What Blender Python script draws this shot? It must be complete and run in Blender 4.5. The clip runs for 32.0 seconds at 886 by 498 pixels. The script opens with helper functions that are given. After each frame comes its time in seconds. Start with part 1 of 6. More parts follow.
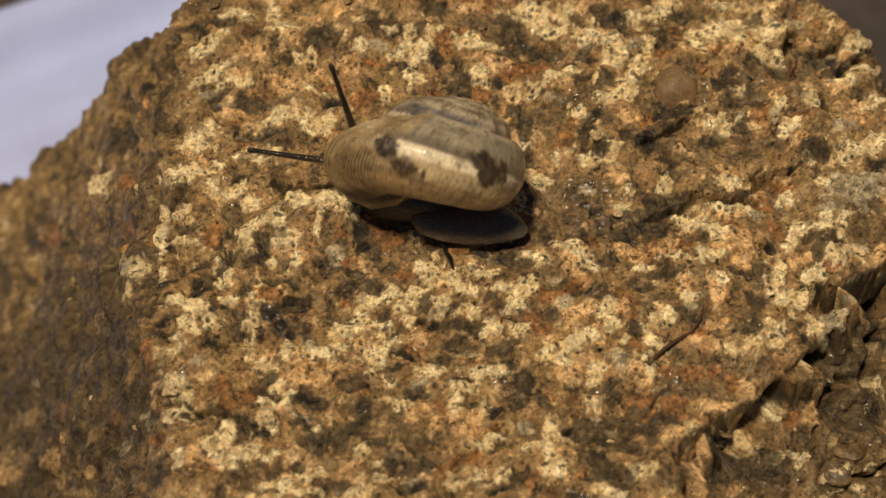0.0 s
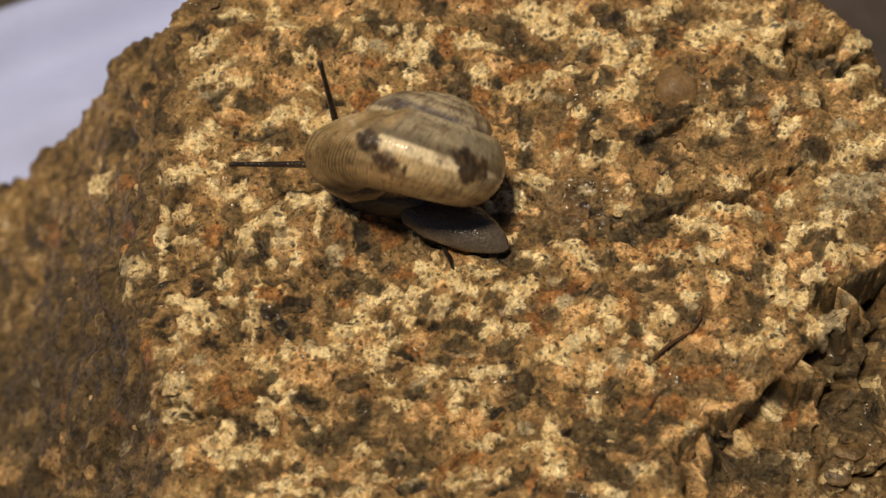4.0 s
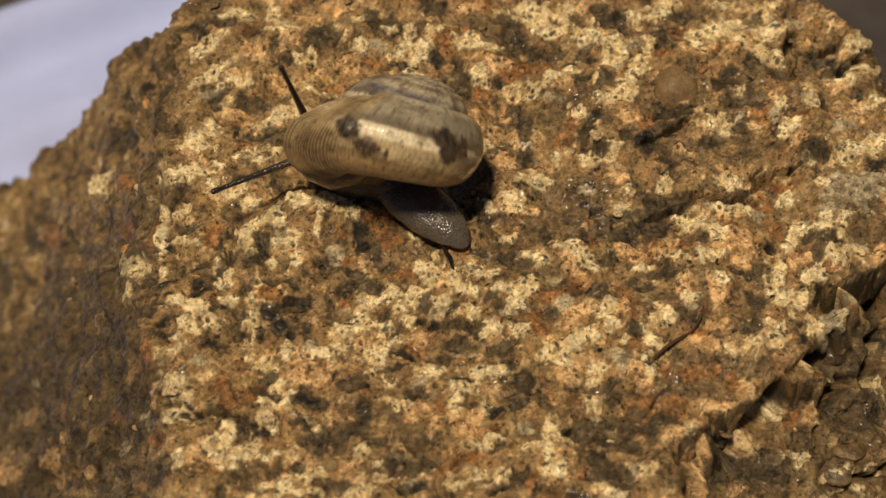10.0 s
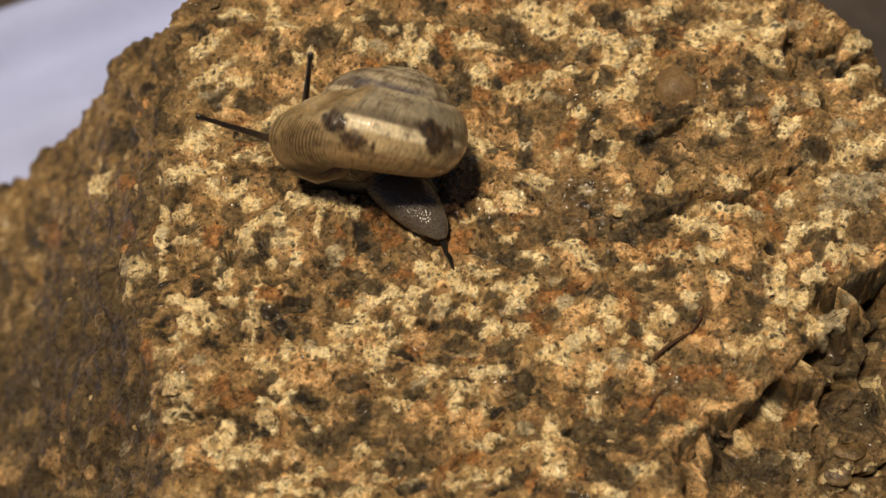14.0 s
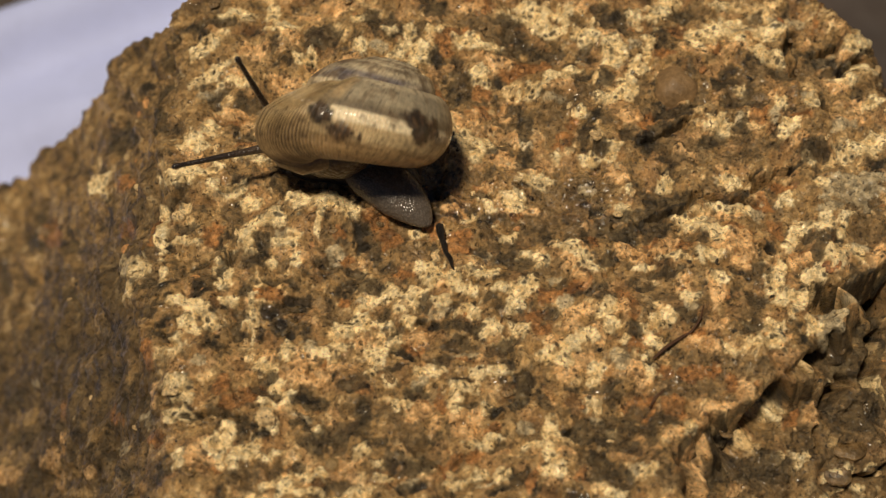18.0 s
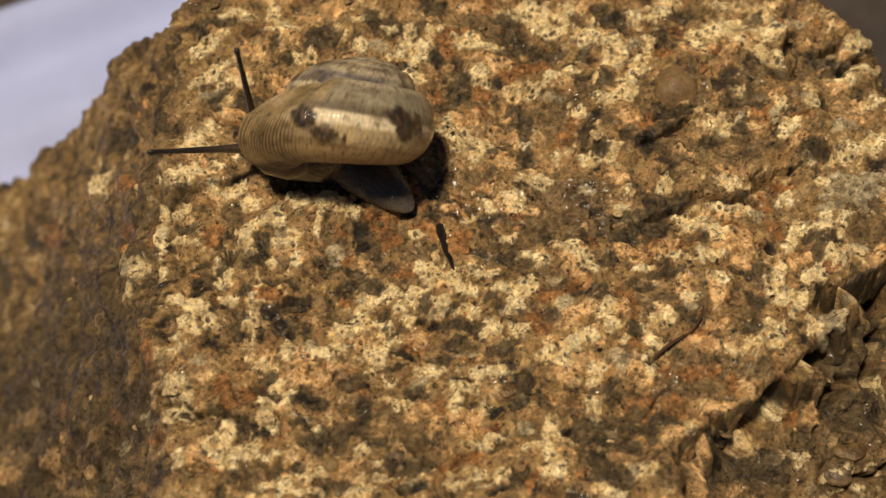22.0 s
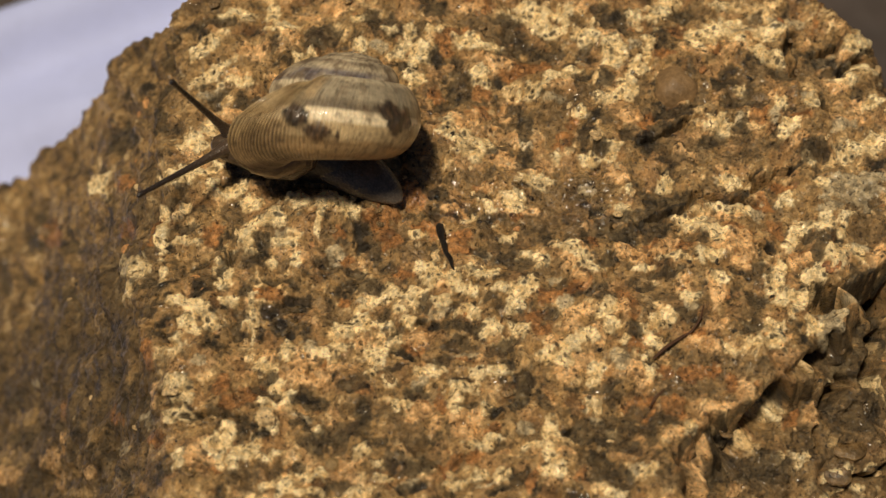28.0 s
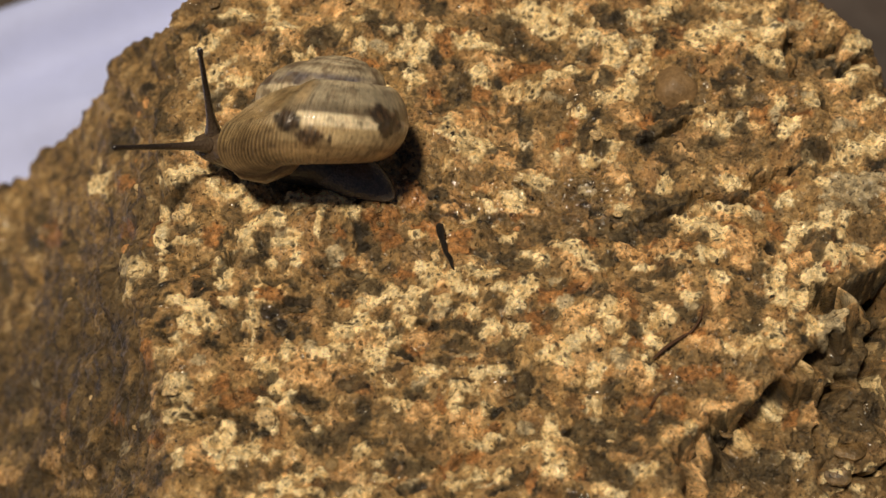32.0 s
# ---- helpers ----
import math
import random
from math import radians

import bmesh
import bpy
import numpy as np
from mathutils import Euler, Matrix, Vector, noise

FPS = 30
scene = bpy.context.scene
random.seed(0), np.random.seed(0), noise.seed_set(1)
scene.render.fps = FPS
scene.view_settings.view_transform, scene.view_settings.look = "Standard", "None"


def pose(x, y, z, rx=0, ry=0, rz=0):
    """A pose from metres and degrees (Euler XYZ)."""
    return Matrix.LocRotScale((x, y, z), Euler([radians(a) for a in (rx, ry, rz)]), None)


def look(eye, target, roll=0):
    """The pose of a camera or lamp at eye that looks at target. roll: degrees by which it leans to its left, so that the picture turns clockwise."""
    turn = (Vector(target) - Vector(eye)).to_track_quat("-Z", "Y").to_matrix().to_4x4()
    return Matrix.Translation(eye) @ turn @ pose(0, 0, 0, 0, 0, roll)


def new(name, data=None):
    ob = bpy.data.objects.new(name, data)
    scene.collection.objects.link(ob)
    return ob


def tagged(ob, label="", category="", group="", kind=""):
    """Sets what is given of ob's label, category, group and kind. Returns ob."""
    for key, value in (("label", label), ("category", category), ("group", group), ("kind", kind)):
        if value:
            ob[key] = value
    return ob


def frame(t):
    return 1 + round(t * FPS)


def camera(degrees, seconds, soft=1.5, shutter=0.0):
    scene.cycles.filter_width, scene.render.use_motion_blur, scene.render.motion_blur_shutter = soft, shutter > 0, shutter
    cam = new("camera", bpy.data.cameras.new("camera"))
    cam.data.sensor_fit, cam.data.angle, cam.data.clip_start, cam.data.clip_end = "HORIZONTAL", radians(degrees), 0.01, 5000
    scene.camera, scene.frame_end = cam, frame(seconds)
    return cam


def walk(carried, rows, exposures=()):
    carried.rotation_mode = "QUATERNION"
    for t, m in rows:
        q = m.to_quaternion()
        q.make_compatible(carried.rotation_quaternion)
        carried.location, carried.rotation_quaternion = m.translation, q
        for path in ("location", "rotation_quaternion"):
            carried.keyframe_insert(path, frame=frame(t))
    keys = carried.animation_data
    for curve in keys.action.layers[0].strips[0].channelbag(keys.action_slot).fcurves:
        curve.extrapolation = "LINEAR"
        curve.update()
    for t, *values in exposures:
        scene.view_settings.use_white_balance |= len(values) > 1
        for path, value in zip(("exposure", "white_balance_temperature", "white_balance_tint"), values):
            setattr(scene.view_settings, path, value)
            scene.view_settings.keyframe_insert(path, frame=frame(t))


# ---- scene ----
# A snail creeps over a lump of weathered granite that lies by a pale cloth on a table.
# Lengths in the rock and snail code are millimetres; MM turns them into metres.
MM = 0.001
TOP = 60.0          # height of the rock's upper face over the table, mm

cam = camera(30, 32.0, soft=1.2)
EYE = (0.0, -0.06573, 0.18361)
AIM = (0.0, 0.0, 0.06)
walk(cam, [(0.0, look(EYE, AIM)), (32.0, look(EYE, AIM))],
     exposures=[(0.0, -0.44), (12.0, -0.41), (23.0, -0.37), (32.0, -0.33)])
cam.data.dof.use_dof = True
cam.data.dof.focus_distance = 0.141
cam.data.dof.aperture_fstop = 29

# ---- light ----
world = bpy.data.worlds.new("sky")
scene.world = world
world.use_nodes = True
wn = world.node_tree
sky = wn.nodes.new("ShaderNodeTexSky")
sky.sky_type, sky.sun_disc = "NISHITA", False
sky.sun_elevation, sky.sun_rotation = radians(78.6), radians(225)
wn.nodes["Background"].inputs["Strength"].default_value = 0.018
wn.links.new(sky.outputs[0], wn.nodes["Background"].inputs[0])

sun_data = bpy.data.lights.new("sun", "SUN")
sun_data.energy, sun_data.angle, sun_data.color = 4.6, radians(7), (1.0, 0.84, 0.62)
sun = new("sun", sun_data)
sun.matrix_world = look((-0.18, -0.10, 0.974), (0, 0, 0))


# ---- materials ----
def material(name):
    m = bpy.data.materials.new(name)
    m.use_nodes = True
    nt = m.node_tree
    return m, nt, nt.nodes["Principled BSDF"]


def node(nt, kind, **values):
    n = nt.nodes.new(kind)
    for k, v in values.items():
        n.inputs[k.replace("_", " ")].default_value = v
    return n


def ramp(nt, source, *stops):
    n = nt.nodes.new("ShaderNodeValToRGB")
    e = n.color_ramp.elements
    while len(e) < len(stops):
        e.new(0.5)
    for slot, (at, c) in zip(e, stops):
        slot.position = at
        slot.color = (*c, 1) if isinstance(c, tuple) else (c, c, c, 1)
    nt.links.new(source, n.inputs[0])
    return n.outputs[0]


def mix(nt, kind, fac, a, b):
    n = nt.nodes.new("ShaderNodeMix")
    n.data_type, n.blend_type = "RGBA", kind
    for i, v in ((0, fac), (6, a), (7, b)):
        if isinstance(v, (int, float)):
            n.inputs[i].default_value = v
        elif isinstance(v, tuple):
            n.inputs[i].default_value = (*v, 1)
        else:
            nt.links.new(v, n.inputs[i])
    return n.outputs[2]


def grain(nt, scale, detail=6.0, rough=0.6, coords="Object"):
    tc = nt.nodes.new("ShaderNodeTexCoord")
    n = node(nt, "ShaderNodeTexNoise", Scale=scale, Detail=detail, Roughness=rough)
    nt.links.new(tc.outputs[coords], n.inputs["Vector"])
    return n.outputs["Fac"]


def relief(nt, bsdf, source, distance, strength=1.0):
    b = node(nt, "ShaderNodeBump", Strength=strength, Distance=distance)
    nt.links.new(source, b.inputs["Height"])
    nt.links.new(b.outputs[0], bsdf.inputs["Normal"])


def plain(name, colour, rough, scale, spread=0.35, bump=0.0, coat=0.0):
    """A surface of one colour with blotches and fine grain; scale is per metre."""
    m, nt, b = material(name)
    broad = ramp(nt, grain(nt, scale), (0.3, 1 - spread), (0.7, 1 + spread * 0.4))
    fine = ramp(nt, grain(nt, scale * 7, 3), (0.3, 1 - spread * 0.6), (0.7, 1.0))
    c = mix(nt, "MULTIPLY", 1.0, mix(nt, "MULTIPLY", 1.0, colour, broad), fine)
    nt.links.new(c, b.inputs["Base Color"])
    b.inputs["Roughness"].default_value = rough
    b.inputs["Coat Weight"].default_value = coat
    b.inputs["Coat Roughness"].default_value = 0.15
    if bump:
        relief(nt, b, grain(nt, scale * 4, 4), bump)
    return m


def crumbs(nt, c):
    """Breaks a mineral colour up into crumbs too fine for the mesh, clean in places and gritty in others."""
    tc = nt.nodes.new("ShaderNodeTexCoord")
    bend = node(nt, "ShaderNodeTexNoise", Scale=2600.0, Detail=2.0)
    nt.links.new(tc.outputs["Object"], bend.inputs["Vector"])
    push = nt.nodes.new("ShaderNodeVectorMath")
    push.operation = "MULTIPLY_ADD"
    push.inputs[1].default_value = (0.0004, 0.0004, 0.0004)
    nt.links.new(bend.outputs["Color"], push.inputs[0])
    nt.links.new(tc.outputs["Object"], push.inputs[2])
    for scale, lo, hi in ((1900.0, 0.72, 1.2), (4600.0, 0.66, 1.26)):
        v = node(nt, "ShaderNodeTexVoronoi", Scale=scale)
        nt.links.new(push.outputs[0], v.inputs["Vector"])
        one = nt.nodes.new("ShaderNodeSeparateColor")
        nt.links.new(v.outputs["Color"], one.inputs[0])
        c = mix(nt, "MULTIPLY", 1.0, c, ramp(nt, one.outputs[0], (0.0, lo), (0.25, 0.92), (1.0, hi)))
        warm = ramp(nt, one.outputs[1], (0.0, (1.05, 0.99, 0.86)), (1.0, (0.97, 1.0, 1.03)))
        c = mix(nt, "MULTIPLY", 0.7, c, warm)
    fine = ramp(nt, grain(nt, 3000, 4, 0.7), (0.32, 0.45), (0.50, 1.12))
    clean = ramp(nt, grain(nt, 620, 3, 0.6), (0.42, 0.2), (0.58, 1.0))
    c = mix(nt, "MULTIPLY", clean, c, fine)
    pits = ramp(nt, grain(nt, 2100, 3, 0.6), (0.34, (0.1, 0.075, 0.05)), (0.41, (1.0, 1.0, 1.0)))
    c = mix(nt, "MULTIPLY", 0.85, c, pits)
    return c


def rock_material():
    m, nt, b = material("granite")
    base = nt.nodes.new("ShaderNodeAttribute")
    base.attribute_name = "mineral"
    wet = nt.nodes.new("ShaderNodeAttribute")
    wet.attribute_name = "wet"
    c = crumbs(nt, base.outputs["Color"])
    nt.links.new(c, b.inputs["Base Color"])
    r = mix(nt, "MIX", wet.outputs["Fac"], ramp(nt, grain(nt, 2500, 4), (0.35, 0.24), (0.65, 0.62)), (0.14, 0.14, 0.14))
    nt.links.new(r, b.inputs["Roughness"])
    relief(nt, b, grain(nt, 3600, 6, 0.7), 0.00030, 1.0)
    b.inputs["Specular IOR Level"].default_value = 0.4
    film = ramp(nt, grain(nt, 260, 3, 0.6), (0.45, 0.03), (0.65, 0.3))
    nt.links.new(mix(nt, "LIGHTEN", 1.0, film, wet.outputs["Fac"]), b.inputs["Coat Weight"])
    b.inputs["Coat Roughness"].default_value = 0.12
    return m


GRANITE = rock_material()


# ---- noise, for shapes and mineral grains ----
def lattice(ix, iy, seed):
    h = (ix.astype(np.int64) * 374761393 + iy.astype(np.int64) * 668265263 + seed * 974711) & 0x7FFFFFFF
    h = ((h ^ (h >> 13)) * 1274126177) & 0x7FFFFFFF
    h = ((h ^ (h >> 16)) * 2246822519) & 0x7FFFFFFF
    return ((h ^ (h >> 15)) & 0xFFFFFF) / float(0xFFFFFF)


def smooth_noise(x, y, seed):
    """Gradient noise from -1 to 1."""
    ix, iy = np.floor(x), np.floor(y)
    fx, fy = x - ix, y - iy
    u, v = fx ** 3 * (fx * (fx * 6 - 15) + 10), fy ** 3 * (fy * (fy * 6 - 15) + 10)
    out = 0
    for ox in (0, 1):
        for oy in (0, 1):
            a = lattice(ix + ox, iy + oy, seed) * 6.28318
            dot = np.cos(a) * (fx - ox) + np.sin(a) * (fy - oy)
            out = out + dot * (u if ox else 1 - u) * (v if oy else 1 - v)
    return out * 1.5


def fractal(x, y, size, seed, octaves=4, gain=0.5):
    out, amp = 0, 1.0
    for i in range(octaves):
        out = out + amp * smooth_noise(x / size + 17.3 * i, y / size - 9.1 * i, seed + i)
        size, amp = size * 0.5, amp * gain
    return out


def cells(x, y, size, seed):
    """Distance to the nearest and next grain centre, and the nearest grain's two random numbers."""
    x, y = x / size, y / size
    ix, iy = np.floor(x), np.floor(y)
    d1 = np.full(x.shape, 9.0)
    d2 = d1.copy()
    r1, r2 = np.zeros(x.shape), np.zeros(x.shape)
    for ox in (-1, 0, 1):
        for oy in (-1, 0, 1):
            cx, cy = ix + ox, iy + oy
            d = np.hypot(cx + lattice(cx, cy, seed) - x, cy + lattice(cx, cy, seed + 1) - y)
            near = d < d1
            d2 = np.where(near, d1, np.minimum(d2, d))
            d1 = np.where(near, d, d1)
            r1 = np.where(near, lattice(cx, cy, seed + 2), r1)
            r2 = np.where(near, lattice(cx, cy, seed + 3), r2)
    return d1, d2, r1, r2


def step(a, b, x):
    t = np.clip((x - a) / (b - a), 0, 1)
    return t * t * (3 - 2 * t)


# ---- the rock: faces, cracks and colour patches, in mm ----
def lower(a, b, k):
    h = np.clip(0.5 + 0.5 * (b - a) / k, 0, 1)
    return b * (1 - h) + a * h - k * h * (1 - h)


def rock_faces(x, y):
    """The broad height of the rock over its upper face's level."""
    edge = -24.2 + 0.16 * np.clip(-y, 0, 40) + 1.3 * smooth_noise(y / 8, y * 0 + 3.3, 5)
    z = 0.6 * smooth_noise(x / 26, y / 26, 7)
    down = (x - edge) * 1.6
    z = lower(z, -lower(-down, -(0.62 * (x - edge) - 21), 6.0), 4.0)      # steep side, easing out near its foot
    ledge = (x - y) * 0.7071 + 0.9 * smooth_noise((x + y) / 5, x * 0 + 2.2, 12)
    z = z - 4.0 * step(28.0, 29.4, ledge) - 0.4 * np.clip(ledge - 29.0, 0, 60)     # a broken-off corner, one ledge lower
    z = lower(z, -(y - 28.5 - 0.5 * np.minimum(x + 21, 0) - 1.8 * smooth_noise(x / 7, x * 0 + 1.7, 8)) * 3.0, 2.0)
    z = lower(z, -(0.93 * x + 0.36 * y - 41.7 - 1.5 * smooth_noise(y / 5, x / 9, 9)) * 2.4, 2.0)
    z = lower(z, -(x - 48) * 2.0, 3.0)
    z = lower(z, (y + 34) * 1.5, 4.0)
    return z


# cracks and hollows: from, to, half width, depth
CRACKS_A = [
    (-24.6, 22.9, -25, 20.3, 0.45, 2.5), (-25, 20.3, -25.5, 17.2, 0.45, 2.5), (19.8, -21.4, 19.6, -19, 1, 5), (19.6, -19, 21.2, -17.8, 1, 5),
    (21.2, -17.8, 23.5, -16.6, 1, 5), (23.5, -16.6, 25.7, -14.5, 1, 5), (25.7, -14.5, 27.4, -13, 1, 5), (28.3, -11.5, 30.7, -9.7, 0.35, 3),
    (30.7, -9.7, 32.2, -8.4, 0.35, 3), (31.5, -4.8, 33.7, -4.3, 1.2, 7), (33.7, -4.3, 37.3, -2.8, 1.2, 7), (37.2, -6.3, 36.5, -8.3, 0.85, 6),
    (36.5, -8.3, 35.6, -9.6, 0.85, 6), (21, -16.9, 22.8, -17, 1.2, 6), (21.6, -15.5, 22.6, -16, 0.6, 3), (33.6, -10.1, 32.2, -11.5, 0.45, 3.5),
]
CRACKS_B = [
    (32.2, -11.5, 31.6, -12.8, 0.45, 3.5), (17.7, 3.2, 20.2, 4.1, 0.3, 2), (20.2, 4.1, 22.2, 5.4, 0.3, 2), (22.7, 5.1, 27.1, 4.7, 0.25, 1.6),
    (27.1, 6, 27.4, 7.3, 0.4, 3), (27.4, 7.3, 30.3, 7.9, 0.4, 3), (31.4, 21.8, 31.3, 18.1, 0.4, 3), (33.6, 20.3, 35.7, 21, 0.5, 2.6),
    (34.9, 17.6, 36.5, 18.7, 0.25, 2.5), (36.5, 18.7, 38.7, 20.8, 0.25, 2.5), (33.6, 15.1, 33.8, 13.9, 0.4, 3), (18.2, 10.8, 20.2, 11.6, 0.35, 2),
    (20.2, 11.6, 21.8, 12.9, 0.35, 2), (-23, 4.4, -22.3, 5, 0.4, 1.4), (-22.7, -8.4, -22, -9.2, 0.45, 1.4), (-21.8, -12.5, -22, -13.3, 0.35, 1.4),
]
CRACKS_C = [
    (-21.2, -15.5, -17.9, -15.1, 0.3, 1.1), (-3.9, -7.9, -1.1, -6.7, 0.2, 1), (-3.9, -9.6, -2.7, -10.4, 0.45, 1.2), (-24.8, -2.8, -24.9, -3.7, 0.35, 1.4),
    (-18.5, -0.9, -18, -2, 0.3, 1.3), (4, -15.3, 4.6, -15, 0.25, 1), (9.8, -16.7, 10.2, -16.1, 0.3, 1), (14.3, 2.1, 15, 2.8, 0.25, 1.2),
    (13.6, -2.5, 14.8, -1.5, 0.2, 1), (33.6, -18.7, 35.9, -17.4, 0.3, 2.4), (35.9, -17.4, 37.2, -16.8, 0.3, 2.4), (28.2, -19.1, 28.7, -17.7, 0.2, 1.4),
    (30.7, -16.2, 31, -14.4, 0.2, 1.8), (27.3, 0.2, 27.6, -0.5, 0.45, 1.8),
]
CRACKS = CRACKS_A + CRACKS_B + CRACKS_C

# patches of mineral colour and of painted shade: centre, half axes, turn in degrees
CREAM_A = [
    (-32, 13.5, 2, 0.7, -64), (-26.4, -0.4, 1.7, 0.8, -53), (-26.3, -2.5, 0.9, 0.7, -75), (-23.9, 0.8, 1.1, 0.4, -77), (-23.9, 3, 1.7, 0.5, -78),
    (-23.7, -2.2, 1.3, 0.4, -84), (-22.7, 7, 1.7, 0.9, 6), (-22.5, 2.9, 0.5, 0.4, -66), (-22.2, 0.8, 1.3, 0.5, 2), (-22.2, 16.8, 0.9, 0.7, -36),
    (-22, 3.9, 0.6, 0.5, -74), (-21.7, 10.4, 1.1, 0.9, 17), (-21.6, -8.7, 0.8, 0.6, -21), (-21.5, 20.7, 1.8, 0.8, 23), (-21.3, -14.7, 1.1, 0.5, -24),
    (-21.3, -5.4, 1.4, 0.6, -9), (-21.1, -12.2, 1, 0.5, -24), (-21, 10.1, 1, 0.7, 28), (-21, 17.9, 1.5, 0.7, 22), (-20.9, -7.4, 0.8, 0.6, -14),
]
CREAM_B = [
    (-20.8, -13.4, 0.8, 0.6, -65), (-20.7, -18.7, 0.8, 0.6, -46), (-20.6, -19.7, 0.7, 0.4, -20), (-20.4, -8.2, 0.9, 0.5, -2), (-20.4, 12.1, 0.8, 0.7, -48),
    (-20.3, -6.2, 1.1, 0.7, -6), (-20.3, 7.5, 1.2, 0.6, 12), (-19.8, 18.5, 1.3, 0.5, 25), (-19.1, -7, 0.9, 0.7, -75), (-18.8, 23.8, 1.5, 0.6, 6),
    (-18.7, -1.7, 0.8, 0.5, 61), (-18.4, 16.9, 1.5, 0.5, 0), (-18.2, 5.5, 1.5, 0.8, -5), (-18.1, -3.3, 1.1, 0.7, -83), (-18, -17.5, 0.9, 0.8, 56),
    (-17.8, -5.4, 0.6, 0.5, -19), (-17.4, -19.2, 1, 0.4, -85), (-17.3, -16.8, 0.8, 0.6, -80), (-16.5, -19.5, 0.8, 0.4, -85), (-16.4, 0.4, 1.3, 0.8, -85),
]
CREAM_C = [
    (-16.4, 8.6, 1.3, 0.5, -3), (-16.2, 4, 1, 0.7, -30), (-15.9, -18.3, 1.1, 0.8, -5), (-15.8, -6.5, 1.5, 0.5, -86), (-15.7, 24.1, 1.3, 1, -82),
    (-15.6, 2, 1.1, 0.7, 11), (-15.6, 12.7, 0.8, 0.8, -65), (-15.1, -16.9, 0.5, 0.4, -81), (-15, 9.7, 1.2, 0.6, -1), (-14.6, 2.6, 1.3, 0.8, 37),
    (-14.6, 22.5, 1.3, 0.5, 12), (-14.5, -11, 1.1, 0.7, -13), (-14.4, -1.8, 0.6, 0.6, -77), (-14.2, 13.5, 1.3, 0.8, 13), (-14.1, -14.4, 0.7, 0.7, -14),
    (-14, -21.1, 0.7, 0.5, -3), (-14, -15.7, 0.7, 0.7, -14), (-13.6, -18.5, 1.2, 0.4, 11), (-13.5, -12.5, 0.7, 0.6, -4), (-13.1, 0.4, 1.2, 0.7, 12),
]
CREAM_D = [
    (-12.7, -13.5, 0.7, 0.6, 60), (-12.7, -9.5, 0.9, 0.7, 73), (-12.6, -21.6, 0.9, 0.6, 21), (-12.4, 19, 1.3, 0.6, -13), (-12.3, -1.5, 0.8, 0.6, -84),
    (-12.3, 4.2, 0.9, 0.8, -81), (-11.3, 15.9, 1.4, 0.3, -36), (-10.9, 12.6, 1.7, 1.3, -19), (-10.8, -21.8, 1.3, 0.4, 0), (-10.5, 2.3, 1.1, 0.4, -88),
    (-10.3, -10, 0.8, 0.5, -1), (-10, -20.4, 0.9, 0.5, -1), (-9.7, -16.6, 0.8, 0.3, -88), (-9.4, 4, 1.9, 0.9, -4), (-9, -10.2, 0.7, 0.5, 14),
    (-8.5, -9.2, 1, 0.5, 0), (-8.1, -7.4, 0.9, 0.7, 16), (-7.9, 2.9, 1.1, 0.6, -14), (-7.4, 20.2, 0.7, 0.6, 19), (-7.4, 23.3, 0.8, 0.4, 27),
]
CREAM_E = [
    (-6.8, -5.6, 0.8, 0.4, 24), (-6.7, -6.9, 1.2, 0.8, 3), (-6.5, -18.7, 0.7, 0.5, 25), (-6.4, -21.6, 1.3, 0.3, 0), (-5.7, -11.7, 0.9, 0.5, 14),
    (-5.3, -9.9, 1.3, 0.8, -88), (-5.2, 15.3, 1.2, 0.5, -89), (-5.1, -19.4, 0.8, 0.4, -9), (-4.8, 22.1, 0.7, 0.6, -3), (-4.6, -20.6, 0.8, 0.4, 22),
    (-4.4, -7.6, 1.1, 0.5, -23), (-4.4, -4, 1.2, 0.8, 30), (-4.3, -12.4, 0.6, 0.4, 22), (-3.9, -8.4, 0.9, 0.7, -89), (-3.9, -5.3, 0.8, 0.7, -15),
    (-3.8, -14.6, 0.8, 0.5, -89), (-3.8, 20.2, 1.1, 0.8, 39), (-3, 22.1, 0.8, 0.7, 70), (-2.9, -14.3, 0.7, 0.5, -88), (-2.8, -6.8, 0.7, 0.5, 4),
]
CREAM_F = [
    (-2.7, 17.2, 1, 0.9, -86), (-2.5, -4.8, 1.3, 1.2, -2), (-2.4, 1.4, 1, 0.5, -9), (-2.2, 19.7, 1.3, 1.1, 71), (-2, -11.3, 0.8, 0.5, 26),
    (-1.6, -1.6, 1, 0.7, 6), (-1.1, -3.2, 0.8, 0.6, 6), (-0.7, -2.6, 1.1, 0.7, 67), (-0.7, 22.2, 0.8, 0.6, 40), (-0.6, -11.3, 0.7, 0.7, -1),
    (-0.2, -5, 0.7, 0.7, 77), (0.3, 12.8, 0.7, 0.7, 89), (0.8, -3.1, 0.9, 0.8, 1), (0.8, 11.3, 1, 0.6, 0), (1.2, -14.3, 0.9, 0.6, 89),
    (1.4, -20.9, 1.2, 0.3, 22), (1.7, -12.8, 1.2, 0.7, 0), (1.7, -3.9, 0.9, 0.5, 3), (1.8, 10.5, 1.5, 0.8, 89), (2.2, -6, 0.9, 0.8, 89),
]
